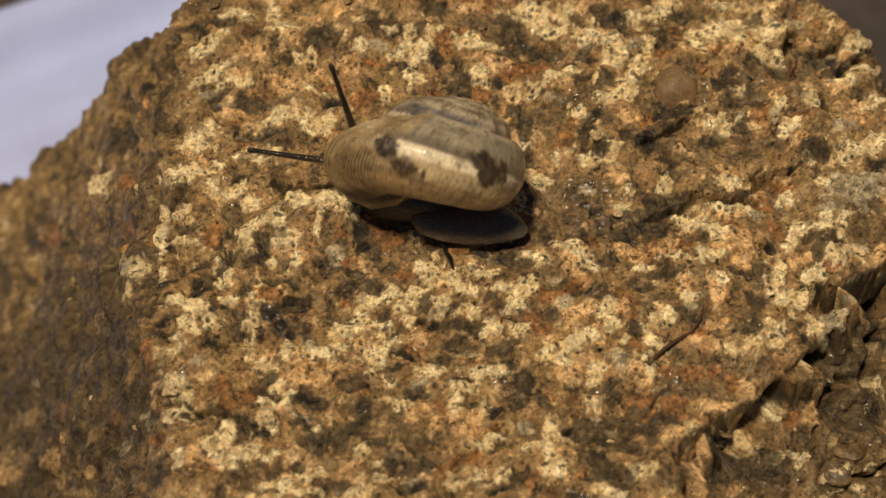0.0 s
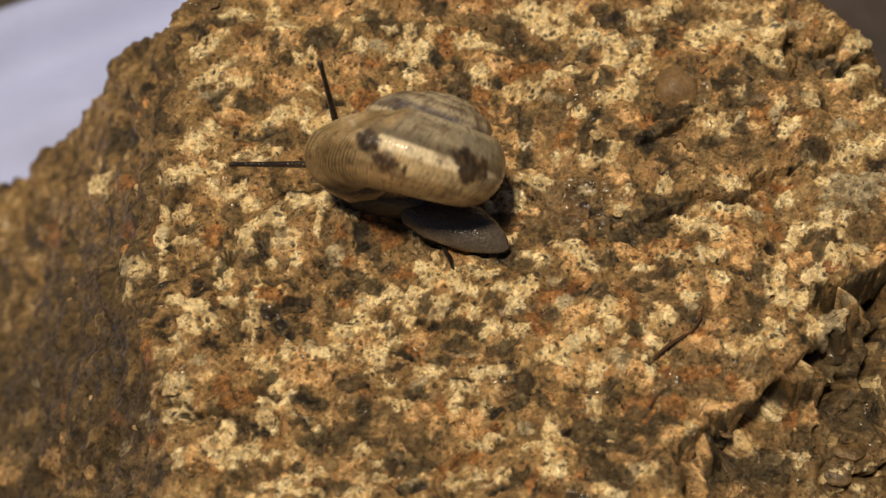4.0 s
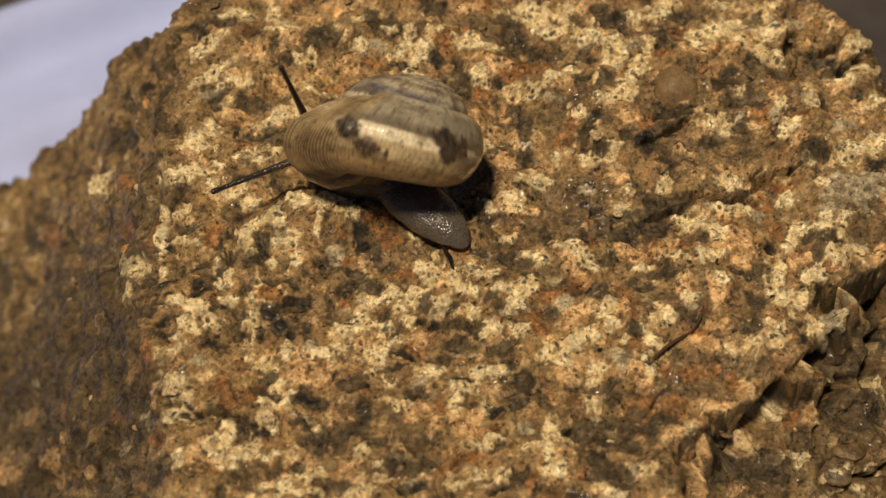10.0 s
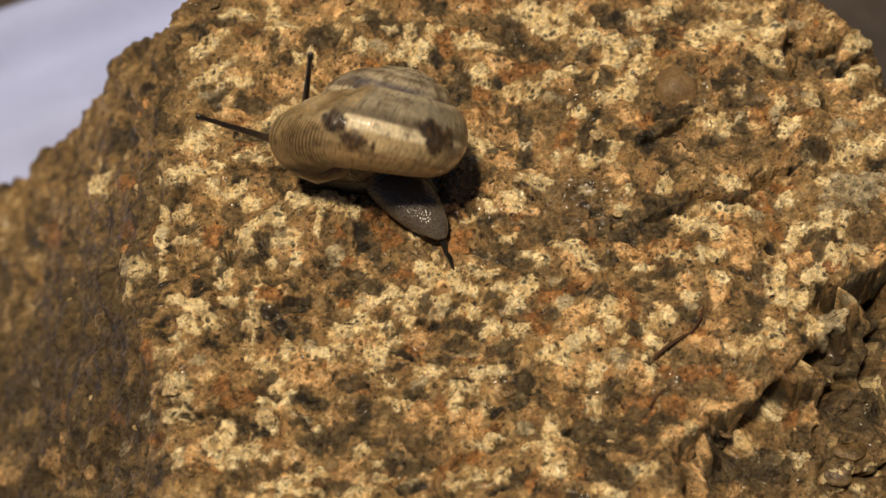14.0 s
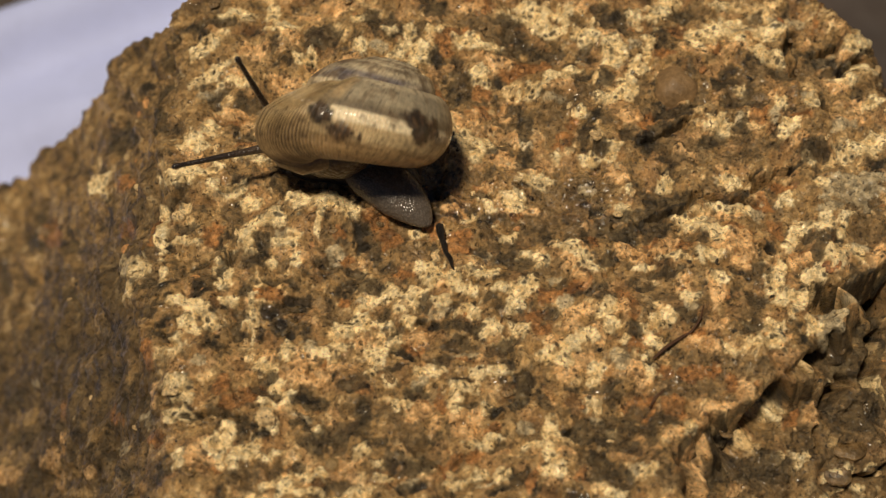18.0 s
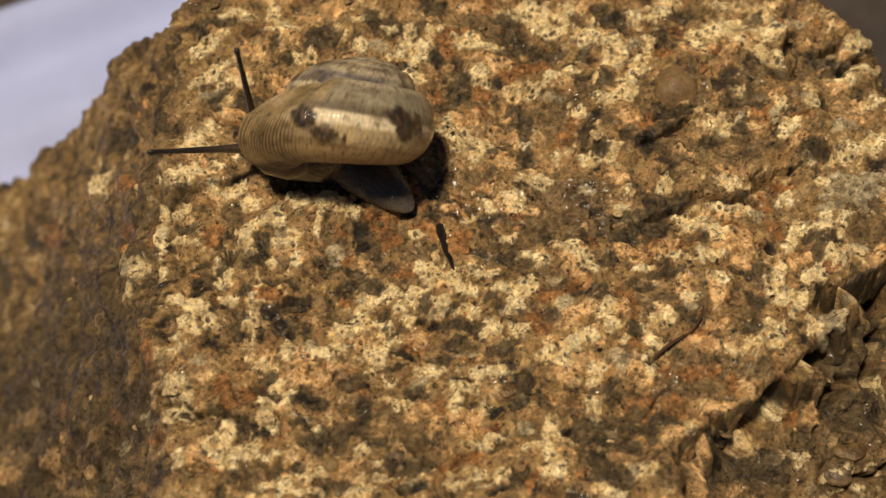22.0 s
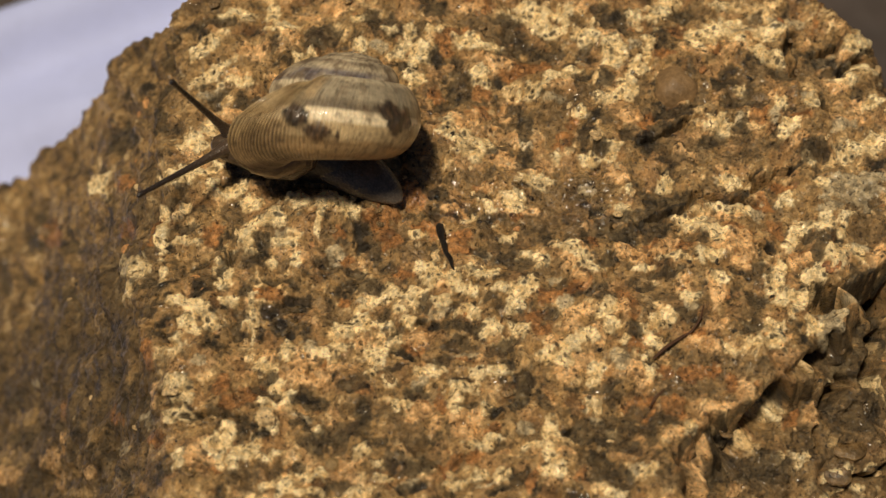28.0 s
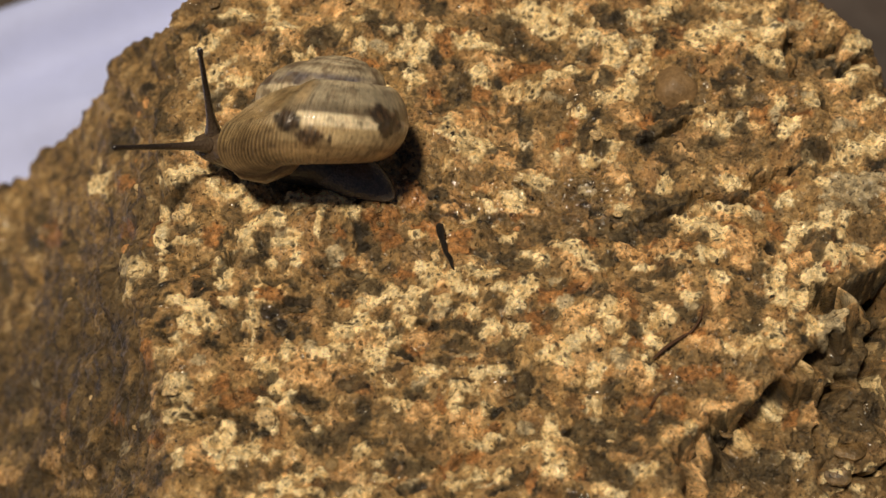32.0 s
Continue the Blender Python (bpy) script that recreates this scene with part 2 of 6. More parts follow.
CREAM_G = [
    (2.4, 21, 1.3, 0.7, -29), (2.5, -17.7, 0.9, 0.6, 0), (2.5, 3.1, 1, 0.4, 0), (2.6, -11.5, 0.9, 0.6, 0), (2.8, 9.3, 0.9, 0.7, 8),
    (2.9, -2.6, 1.4, 0.6, 12), (3, -20.1, 1.1, 0.4, 16), (3.3, 10.8, 1, 0.7, 6), (3.3, 17.6, 0.9, 0.8, 84), (3.5, -14.3, 0.9, 0.7, 88),
    (3.7, 4.2, 1.1, 0.7, 89), (3.9, -17.4, 0.8, 0.5, 0), (4, -7.5, 0.8, 0.7, 2), (4.2, -11.5, 1.1, 0.6, 6), (4.3, 9.9, 0.6, 0.6, 8),
    (4.4, 20.7, 1, 0.6, 0), (4.7, -20.1, 0.8, 0.5, -11), (4.9, -8.8, 1.2, 0.4, 17), (5, -4.1, 0.9, 0.5, 0), (5.6, 1.2, 0.8, 0.5, 1),
]
CREAM_H = [
    (5.9, -5.7, 0.9, 0.8, 33), (6, 4.7, 1, 1, 66), (6.2, -13.3, 0.6, 0.5, 4), (6.3, -7.7, 0.9, 0.7, 2), (6.4, -4.1, 1.1, 0.9, 8),
    (7, -17.7, 0.8, 0.4, 20), (7.4, -3.6, 0.8, 0.7, 86), (7.5, -0.9, 1.3, 0.5, -23), (7.9, 6.6, 1.6, 0.7, 0), (7.9, 15.9, 1.3, 0.7, 19),
    (8.1, 24.5, 2.1, 1.3, 1), (8.4, -18.2, 0.9, 0.5, 89), (8.4, -16.2, 1, 0.7, 57), (8.4, -1.7, 0.9, 0.4, 34), (8.6, -10, 1, 0.8, 29),
    (8.8, -19.8, 0.9, 0.8, 84), (9.4, 0.2, 0.5, 0.4, 82), (9.4, 16.8, 1.2, 0.5, 25), (9.6, 22.9, 1.3, 1, -4), (9.9, 8.9, 0.7, 0.4, 66),
]
CREAM_I = [
    (10, -10.3, 0.9, 0.7, -3), (10.5, -8.8, 0.9, 0.7, 67), (10.7, 24.8, 1, 0.7, 89), (10.8, -0.4, 1, 0.9, -72), (11, 17.7, 1.6, 0.6, 25),
    (11.2, 23.5, 1.2, 0.5, 73), (11.2, 24.8, 1.1, 0.8, 46), (11.7, -1.2, 1, 0.8, -75), (11.9, -8.3, 0.8, 0.7, 7), (12.1, -14.1, 0.8, 0.6, -2),
    (12.2, -11.9, 0.6, 0.6, 18), (12.3, 13.8, 0.7, 0.5, 2), (12.6, 8.9, 1, 0.5, 1), (12.7, -10.9, 0.8, 0.6, 3), (12.7, -2, 1.1, 0.6, -18),
    (12.9, -6.2, 0.7, 0.7, 77), (13.1, 21.6, 1.5, 1.2, 83), (13.2, 10.9, 0.5, 0.4, 81), (13.4, -16.3, 0.8, 0.5, 87), (13.6, -21.8, 0.9, 0.5, 1),
]
CREAM_J = [
    (13.8, -7.3, 0.8, 0.7, 76), (13.9, -5.5, 0.8, 0.6, -2), (14.1, -30.1, 5.5, 0.6, 69), (14.5, -30.1, 0.3, 0.2, -66), (14.7, 9.8, 1.1, 0.7, 65),
    (14.9, -8.6, 0.5, 0.5, 84), (14.9, 15.3, 1.1, 0.8, 19), (15.1, 20.4, 1.3, 1.2, 16), (15.3, 3.8, 1.1, 0.7, -87), (15.6, 19.1, 1, 0.7, 3),
    (15.9, -32.3, 0.3, 0.3, 0), (16.2, 5.7, 0.5, 0.4, 51), (16.3, -20.2, 0.8, 0.4, 86), (16.4, 15.9, 1.4, 0.8, 37), (16.5, 17.3, 1.1, 0.6, 26),
    (16.6, -7.6, 0.7, 0.5, -1), (16.9, -10.5, 1, 0.7, 86), (16.9, -1.8, 1.2, 0.3, 0), (17.1, -11.5, 0.7, 0.6, 81), (17.4, -8.9, 1.1, 0.6, -26),
]
CREAM_K = [
    (17.4, 24, 0.9, 0.7, 81), (17.6, 18.5, 1, 0.7, 14), (18, -6.9, 1.3, 0.7, 33), (18.5, 20.3, 1.8, 0.5, 87), (18.7, 20.9, 1.2, 0.6, 86),
    (19.4, 6.9, 0.7, 0.6, 77), (19.4, 24, 1, 0.8, 4), (19.5, -16.3, 0.8, 0.7, 15), (19.6, -1.4, 1.4, 0.4, -11), (20.1, 3.2, 0.9, 0.5, -12),
    (20.5, -4.8, 0.7, 0.6, 65), (20.5, 25.3, 1.6, 0.9, 15), (21.5, 2.3, 1.5, 0.7, 7), (22.2, -1.3, 1.1, 0.6, -11), (22.9, 1.7, 1.2, 0.7, 2),
    (22.9, 21.6, 1.3, 1.1, 65), (23, -3.2, 0.9, 0.7, 72), (23.3, 0.6, 0.7, 0.6, 11), (23.4, -9.6, 0.9, 0.4, -29), (24.1, 4.3, 1.3, 0.5, 1),
]
CREAM_L = [
    (24.2, 12.1, 1.1, 0.9, 23), (24.5, 22.2, 1.3, 1.1, 69), (24.8, 6.9, 1.1, 0.7, -11), (25.5, -9.6, 0.8, 0.6, 80), (25.5, 4, 1, 0.7, 5),
    (25.7, 25.3, 1.1, 0.5, 5), (26.1, 23.5, 1.3, 0.5, -2), (26.4, -7.5, 1, 0.8, 24), (26.6, 15.9, 0.7, 0.5, 78), (26.6, 22.3, 1.1, 0.8, -15),
    (27.1, -9, 1.2, 0.8, 5), (27.2, -13.5, 0.9, 0.7, 14), (27.7, -16.9, 0.7, 0.5, 15), (27.7, -7.7, 0.9, 0.7, 8), (27.7, -3.2, 1.1, 0.7, 81),
    (28.3, -2.1, 1.4, 0.7, 67), (28.4, 20.2, 1.2, 0.7, -38), (28.5, -4.8, 1, 0.7, 40), (29.2, -17.2, 1, 0.5, 58), (29.5, 0.6, 1.1, 0.6, 61),
]
CREAM_M = [
    (29.5, 5.1, 0.8, 0.7, 52), (29.7, 22.3, 1.3, 1, 15), (29.9, -4.8, 2.2, 0.6, 51), (29.9, 19.3, 1, 0.7, -26), (30, 14.5, 0.8, 0.6, 51),
    (30.2, 11.5, 1.2, 0.6, 61), (30.6, -7, 1, 0.7, 74), (30.6, 2, 1, 0.6, 27), (31.1, -2.4, 1.2, 0.7, 60), (31.6, -19.4, 1.1, 0.3, 21),
    (31.9, 8.6, 0.6, 0.5, 10), (32.2, -18, 1, 0.3, 22), (32.4, -10.8, 0.9, 0.1, 37), (32.5, 14.5, 0.9, 0.6, 66), (32.6, 2.3, 1, 0.8, 10),
    (32.6, 6.5, 0.9, 0.5, 2), (33.1, -9.6, 1.1, 0.4, 46), (33.2, -17.3, 0.9, 0.5, 20), (33.2, -0.5, 1.4, 0.8, 81), (34, 2, 1.4, 0.6, 60),
]
CREAM_N = [
    (34.6, -18.9, 0.6, 0.3, 27), (35.1, -0.5, 0.7, 0.6, 65), (35.2, -17.2, 0.7, 0.3, 23), (35.5, 10, 1.3, 0.9, 8), (35.8, 17, 1.1, 0.6, 3),
    (37.1, -10.6, 0.9, 0.5, -43), (37.4, 21.4, 1.3, 1, 61), (37.5, 10.3, 1.3, 1.1, 18), (38, 14.5, 0.9, 0.6, 6), (38, 18.8, 1.9, 0.8, 29),
]
CREAM_PATCHES = CREAM_A + CREAM_B + CREAM_C + CREAM_D + CREAM_E + CREAM_F + CREAM_G + CREAM_H + CREAM_I + CREAM_J + CREAM_K + CREAM_L + CREAM_M + CREAM_N
TAN_A = [
    (-46.8, 23.1, 2.1, 0.8, -37), (-44.7, 25.7, 3.1, 0.8, -34), (-42.6, 13.6, 1.8, 0.8, -58), (-42.5, -7.4, 2.3, 0.8, -30), (-41.7, 22.2, 3.6, 0.7, -40),
    (-40.4, -4.5, 2.5, 0.6, -19), (-36.6, 22, 2, 0.7, -53), (-35.8, 26.9, 1.5, 0.8, -43), (-33.7, -14.6, 2.6, 0.4, -28), (-33.7, -12.6, 1.7, 0.7, -19),
    (-32.9, 5.5, 2, 0.3, -50), (-32.8, 9, 1.6, 0.5, -57), (-32.7, 23.5, 3.4, 1, -49), (-32.1, 11.8, 1.9, 0.7, -72), (-31.7, -5.1, 1.1, 0.4, -38),
    (-31.1, -2.1, 1.1, 0.7, -21), (-30.7, 25.6, 2, 0.6, -44), (-30.4, -11.7, 1.2, 0.3, -34), (-26.5, 3, 1.3, 0.5, -50), (-26.1, 12.5, 2.2, 0.7, -43),
]
TAN_B = [
    (-25.9, -9.1, 1, 0.7, -45), (-24.9, -6.3, 0.9, 0.5, -43), (-23.6, 24.3, 1.7, 0.7, -15), (-22.4, 19.1, 2.3, 1.5, -49), (-22.2, 13.7, 2.4, 1.2, -82),
    (-21.2, -20.8, 1.4, 0.5, 1), (-21.2, -0.8, 1.3, 0.7, -14), (-20, 10.7, 2, 1.7, -10), (-19.9, -16.7, 1.4, 0.5, 3), (-19.1, -21.3, 1.8, 0.6, 8),
    (-18.5, 17.9, 2.5, 1.2, 9), (-17.8, 24.1, 2.1, 1.2, -2), (-17.6, 20, 2.6, 1.6, -2), (-13.6, -33.5, 0.5, 0.4, 0), (-13.3, 16.6, 1.8, 1.5, -4),
    (-11.6, 24, 3.1, 1.3, -4), (-11.3, 17.8, 2, 1.6, -3), (-11, -30.8, 5.5, 0.5, -73), (2.1, -15.2, 3, 2.3, 89), (5.3, -16.2, 1.9, 1.8, 80),
]
TAN_C = [
    (8.8, -19.1, 2.4, 1.8, 86), (9.1, -10.3, 2.8, 2.5, 10), (11.8, -10.8, 2.8, 2, 3), (22.2, -1.6, 2.4, 1.6, 4), (24, 22.2, 2.6, 1.8, 4),
    (26.3, 2.3, 2.4, 1.7, 5), (30.7, 22.4, 2.2, 1.8, 25), (32.4, 5.1, 2.9, 2.1, 2), (34.8, 12.7, 2.5, 1.8, 7), (37.8, 16.4, 3.1, 1.8, 51),
]
TAN_PATCHES = TAN_A + TAN_B + TAN_C
PINK_A = [
    (-42.3, -9.2, 1.5, 0.7, -34), (-36.7, -10.8, 1.3, 0.8, -81), (-36.4, -12.7, 0.7, 0.5, -50), (-34.7, -10.2, 0.9, 0.5, -69), (-31.2, -14.1, 0.9, 0.5, -28),
    (-23.2, -12.4, 0.8, 0.4, -80), (-21.4, 9.5, 1, 0.8, -7), (-20.6, 12.4, 1.1, 0.7, 76), (-19, -19, 1.2, 1, 76), (-18.4, -17.8, 0.8, 0.7, 53),
    (-18.4, 17.3, 1.3, 0.6, -1), (-18.2, 13.6, 1.4, 0.8, -30), (-17.1, 20, 2, 0.8, -1), (-16.1, -6.2, 1, 0.4, -86), (-15.6, 2.3, 0.8, 0.4, -1),
    (-14.5, -10.3, 0.8, 0.6, 70), (-13.8, 16.6, 1.8, 1, -5), (-13.5, 21.5, 1, 1, 53), (-13.4, -14.2, 0.6, 0.4, -1), (-12.2, -19.9, 0.9, 0.5, 75),
]
PINK_B = [
    (-12.1, -1.2, 0.9, 0.7, -84), (-12.1, 24, 1, 0.8, -2), (-11.7, -11.7, 1, 0.8, -3), (-11.5, -10.5, 1.1, 0.9, 23), (-11.3, 17.8, 1.6, 0.5, -24),
    (-10.1, -12, 0.8, 0.8, 5), (-10, 24.6, 1.3, 0.9, -1), (-8.8, -15.9, 0.5, 0.5, -6), (-8.5, -11.2, 0.8, 0.5, 2), (-8.3, 18.4, 1.3, 0.9, 14),
    (-7.3, -19.4, 0.9, 0.5, 22), (-6.7, -8.9, 1.2, 0.5, 2), (-2, -14.8, 1.1, 0.9, -1), (-2, -8.3, 0.9, 0.7, 4), (-1.2, 23.8, 0.7, 0.6, 10),
    (-1.1, -11.3, 0.6, 0.5, 0), (-0.7, -6, 0.9, 0.5, -12), (-0.7, -3.1, 0.6, 0.6, -89), (-0.7, 11.6, 0.7, 0.5, 5), (-0.6, -21, 0.7, 0.6, -90),
]
PINK_C = [
    (-0.6, -16.2, 1, 0.5, -90), (-0.2, -3.1, 0.9, 0.7, 0), (0.8, 3.9, 1.3, 0.4, -9), (1.2, -15, 0.8, 0.6, 0), (1.3, 12.8, 1, 0.9, 89),
    (1.6, -16.2, 1.2, 1.1, 2), (2.4, 24.8, 1.4, 0.6, 4), (2.5, -15.7, 1, 0.9, 87), (2.8, 13.1, 0.9, 0.7, 89), (3.4, 19.5, 0.9, 0.5, 0),
    (4, -9.8, 1.4, 0.3, 16), (4.2, 6.2, 0.9, 0.6, 1), (4.3, 12.3, 0.7, 0.5, 1), (4.7, 9.1, 1, 0.7, 27), (4.9, 18.9, 1.5, 0.7, 0),
    (5.7, 8.8, 0.9, 0.4, 18), (5.8, 14.4, 0.9, 0.7, 71), (6.3, 11.4, 0.9, 0.4, 89), (7.6, 3.5, 1, 0.4, 0), (8.2, 8, 1, 0.5, 0),
]
PINK_D = [
    (8.3, -19.1, 1.1, 1.1, 74), (8.7, -13.5, 0.7, 0.6, 79), (9.1, -9, 1.1, 0.8, 27), (9.2, -20.8, 0.9, 0.5, 1), (9.7, -18.2, 0.7, 0.6, 72),
    (10, -11.3, 1.3, 0.7, 1), (10.4, 16.8, 1.6, 0.6, 25), (10.6, -7, 0.8, 0.6, 86), (10.8, -1.4, 0.8, 0.7, 32), (11.1, -6.2, 1, 0.6, 14),
    (11.3, -0.1, 1.2, 0.8, -25), (11.7, -13.8, 0.7, 0.6, 76), (11.7, -2, 1.1, 1, 86), (11.8, -10.3, 1.2, 0.7, -2), (12.4, 2.4, 0.9, 0.7, -75),
    (12.8, -8.3, 1, 0.6, 86), (13.2, -11.6, 1, 0.7, -2), (13.3, 25.1, 1, 0.7, 85), (14.8, -5.8, 0.7, 0.7, 18), (15, 7.5, 1, 0.9, 21),
]
PINK_E = [
    (15.2, 21.9, 1.5, 0.6, -18), (15.5, -11.4, 1.1, 0.8, -1), (15.6, 0.2, 1, 0.6, 2), (16.3, -12.5, 0.9, 0.5, 1), (16.3, 13.2, 0.9, 0.8, 11),
    (17, -0.7, 1.2, 0.8, 2), (18.3, -16.9, 0.9, 0.6, 60), (19, 0.1, 1, 0.8, 22), (20.2, -18.1, 1.6, 0.5, 22), (20.2, -3.6, 0.9, 0.8, 2),
    (20.8, -15.8, 1.1, 0.2, 11), (21, 9.2, 1, 0.6, 2), (21.1, -18.5, 2.4, 0.5, 76), (21.6, -9, 1.4, 0.6, -29), (22.1, -14.5, 1.4, 0.5, 6),
    (22.7, -7, 0.9, 0.7, 18), (22.7, -4.3, 1.2, 1, 72), (22.8, 20, 1.5, 0.7, 1), (23.2, -0.5, 0.9, 0.8, 55), (23.8, -19.9, 0.7, 0.4, 18),
]
PINK_F = [
    (24.3, -13.3, 1.1, 0.6, 68), (24.5, 3.4, 1.2, 0.6, 2), (24.8, 1.2, 1.4, 0.8, -11), (24.8, 7.2, 1, 0.7, 5), (25, -2.1, 0.9, 0.6, -24),
    (25.1, -0.5, 1.2, 0.9, 6), (25.7, 0.6, 1.1, 0.7, -77), (26.4, -7, 0.9, 0.6, 4), (26.4, 20.4, 1.3, 0.8, 3), (27.2, -8.5, 1.4, 0.9, 4),
    (27.2, -8, 1.4, 0.7, 2), (27.8, -2.1, 1.1, 0.9, 68), (29.8, 15.7, 1, 0.5, 69), (30.3, -13.6, 1, 0.6, 61), (30.3, -1, 0.8, 0.7, 18),
    (31.1, 10.6, 0.8, 0.6, 7), (31.2, 16.3, 0.5, 0.5, 56), (32.9, 20.9, 0.6, 0.4, 78), (33.6, -1.1, 1.1, 0.7, 79), (35.2, 16.4, 1, 0.7, 7),
]
PINK_G = [
    (35.8, 12.7, 1.5, 0.7, 2), (36.5, 14.5, 1.3, 0.6, 2), (36.7, 20.7, 1.1, 0.8, 59), (37, -12.9, 1.4, 0.5, 86), (37, -0.6, 0.8, 0.6, 64),
]
PINK_PATCHES = PINK_A + PINK_B + PINK_C + PINK_D + PINK_E + PINK_F + PINK_G
RUST_A = [
    (-39.9, 16.5, 2.7, 0.5, -49), (-39.3, 14, 2.7, 0.7, -48), (-34.1, -7.6, 1, 0.5, -59), (-29.1, 10.9, 1.7, 0.5, -50), (-28.5, 5.3, 1.5, 0.5, -61),
    (-27.9, -11.5, 1.5, 0.4, -35), (-24.7, 2.2, 1.2, 0.5, -77), (-23.8, -9.2, 1.1, 0.5, -80), (-23.1, -16, 0.8, 0.6, -41), (-19.4, 1, 1.1, 0.8, 87),
    (-18.7, 13.3, 1, 0.7, -4), (-18.2, -13, 0.9, 0.7, 81), (-17.6, -19.7, 0.8, 0.6, -75), (-17.5, 10, 1, 0.6, -6), (-16.8, -13.9, 1.3, 0.8, 23),
    (-15.3, -13, 1.4, 0.5, 0), (-14.5, -4.7, 1, 0.8, 10), (-10.1, 11.4, 1.2, 0.5, 12), (-9.8, -11.5, 0.8, 0.5, 76), (-9.8, 16.2, 1, 0.5, -1),
]
RUST_B = [
    (-9.1, 1.2, 0.7, 0.4, 3), (-8.3, -1.2, 0.9, 0.5, 3), (-8.2, -4.9, 0.7, 0.5, -89), (-7, 15, 1.1, 1, -81), (-6.8, 18.4, 0.8, 0.6, -2),
    (-6.6, -12.9, 0.9, 0.5, 2), (-6, 2.4, 1, 0.7, -26), (-4.5, 1.1, 1.4, 0.8, -69), (-4.5, 3.3, 0.7, 0.7, 25), (-3.5, -2.2, 1, 0.5, -12),
    (-2.6, 5, 1.1, 1, 40), (-2.5, -9.1, 1.2, 0.7, 0), (-2, -14.3, 1.2, 0.6, 3), (-1.6, 2.2, 1.2, 0.5, 0), (-0.7, 2.2, 1.1, 0.5, -90),
    (-0.7, 15.4, 0.8, 0.6, 88), (-0.2, -13.8, 1, 0.6, -90), (-0.2, 21.6, 0.9, 0.7, -90), (0.3, -19.4, 1.1, 0.6, 33), (0.3, 20.4, 1, 0.7, 87),
]
RUST_C = [
    (1.2, 0.6, 1.3, 1.1, 33), (1.3, 21.6, 1.2, 0.9, -15), (1.7, -10.3, 1.4, 0.2, 5), (2.2, -0.4, 1, 0.4, 3), (2.5, -18.6, 0.8, 0.6, 36),
    (2.9, 25.1, 1.6, 0.6, 0), (3.3, 13.7, 0.9, 0.8, 2), (3.3, 16.1, 0.8, 0.7, 15), (3.5, 6.2, 1, 0.7, 6), (4.1, -16.5, 0.7, 0.5, 1),
    (5.9, 18, 1.2, 0.7, -13), (6.3, 3.2, 0.7, 0.5, 2), (7, -20.5, 0.9, 0.6, 61), (7.5, -7.2, 1, 0.5, 88), (7.9, 18.6, 1.5, 0.8, 1),
    (8.2, -7.7, 0.7, 0.6, 14), (8.3, -6.2, 0.7, 0.6, 8), (8.8, -4.6, 1.1, 0.7, 1), (10.7, 10.9, 1, 0.9, 62), (11, -20.5, 0.7, 0.6, -1),
]
RUST_D = [
    (11.2, -3.6, 1.3, 0.6, 24), (11.5, 12.7, 0.8, 0.6, 86), (12.8, 1.3, 1.1, 0.5, -77), (15.3, -13.9, 0.9, 0.4, -2), (15.3, -5.5, 1.3, 0.8, -69),
    (16.1, -8.9, 0.9, 0.7, 26), (16.6, -14.4, 1, 0.7, 86), (17.3, 23.4, 0.7, 0.5, -74), (17.6, 0.7, 0.7, 0.6, 29), (17.8, 12.1, 0.8, 0.7, 9),
    (18.2, -11.5, 0.9, 0.6, -1), (18.3, 12.7, 0.8, 0.7, 85), (18.5, -14.5, 1, 0.9, 70), (19.7, -18.5, 1.8, 0.5, 20), (19.7, 19.7, 1, 0.6, 2),
    (19.9, 0.1, 1.1, 0.7, 3), (20.5, -11.6, 1.8, 0.7, 1), (20.5, 8.9, 1, 0.5, 1), (20.7, -8, 1, 0.5, 24), (21.4, 22.2, 1, 0.7, 4),
]
RUST_E = [
    (22.9, -4.5, 0.8, 0.6, 14), (23.6, -12.6, 1.2, 0.5, -10), (24.4, 20.7, 1.1, 0.9, 17), (25.1, -1.3, 0.8, 0.6, 6), (25.1, 2, 1.4, 0.3, -20),
    (27.5, 4.6, 0.9, 0.6, -77), (27.8, 13, 1.1, 0.8, 79), (28.3, 2.3, 1, 0.9, 28), (28.9, -13.7, 0.9, 0.5, 53), (29.6, 6.3, 1, 0.6, 3),
    (30.4, -0.5, 1, 0.4, 1), (31.3, 13, 1, 0.5, 2), (35.5, 27.5, 5.5, 0.2, 70),
]
RUST_PATCHES = RUST_A + RUST_B + RUST_C + RUST_D + RUST_E
QUARTZ_A = [
    (-24.9, -1.5, 1.6, 0.6, -80), (-23.1, 25.3, 1.4, 1, -11), (-22.6, 12, 1.2, 0.7, -77), (-21.5, 24.5, 2.1, 0.9, 20), (-20.8, -2.5, 1.4, 0.8, -6),
    (-19.7, -0.9, 1.1, 0.6, -6), (-18.9, 9.5, 1.3, 0.6, -1), (-18, 10.9, 2, 0.9, -4), (-18, 18.8, 1.5, 0.5, -3), (-17.8, 24.8, 1, 0.9, -8),
    (-17.6, 3.2, 1.6, 0.9, -29), (-17.6, 20.9, 2, 0.7, 0), (-17.3, -0.7, 0.8, 0.6, -8), (-16, 19.7, 1.5, 0.6, -4), (-15.8, -20.2, 1.1, 0.9, -9),
    (-14.8, -21.6, 1.2, 0.5, -1), (-14.3, 15.4, 1.3, 0.8, 13), (-14.1, 1.2, 0.8, 0.7, -50), (-13.6, -19.7, 0.9, 0.7, -3), (-13.5, -1.8, 1, 0.7, -4),
]
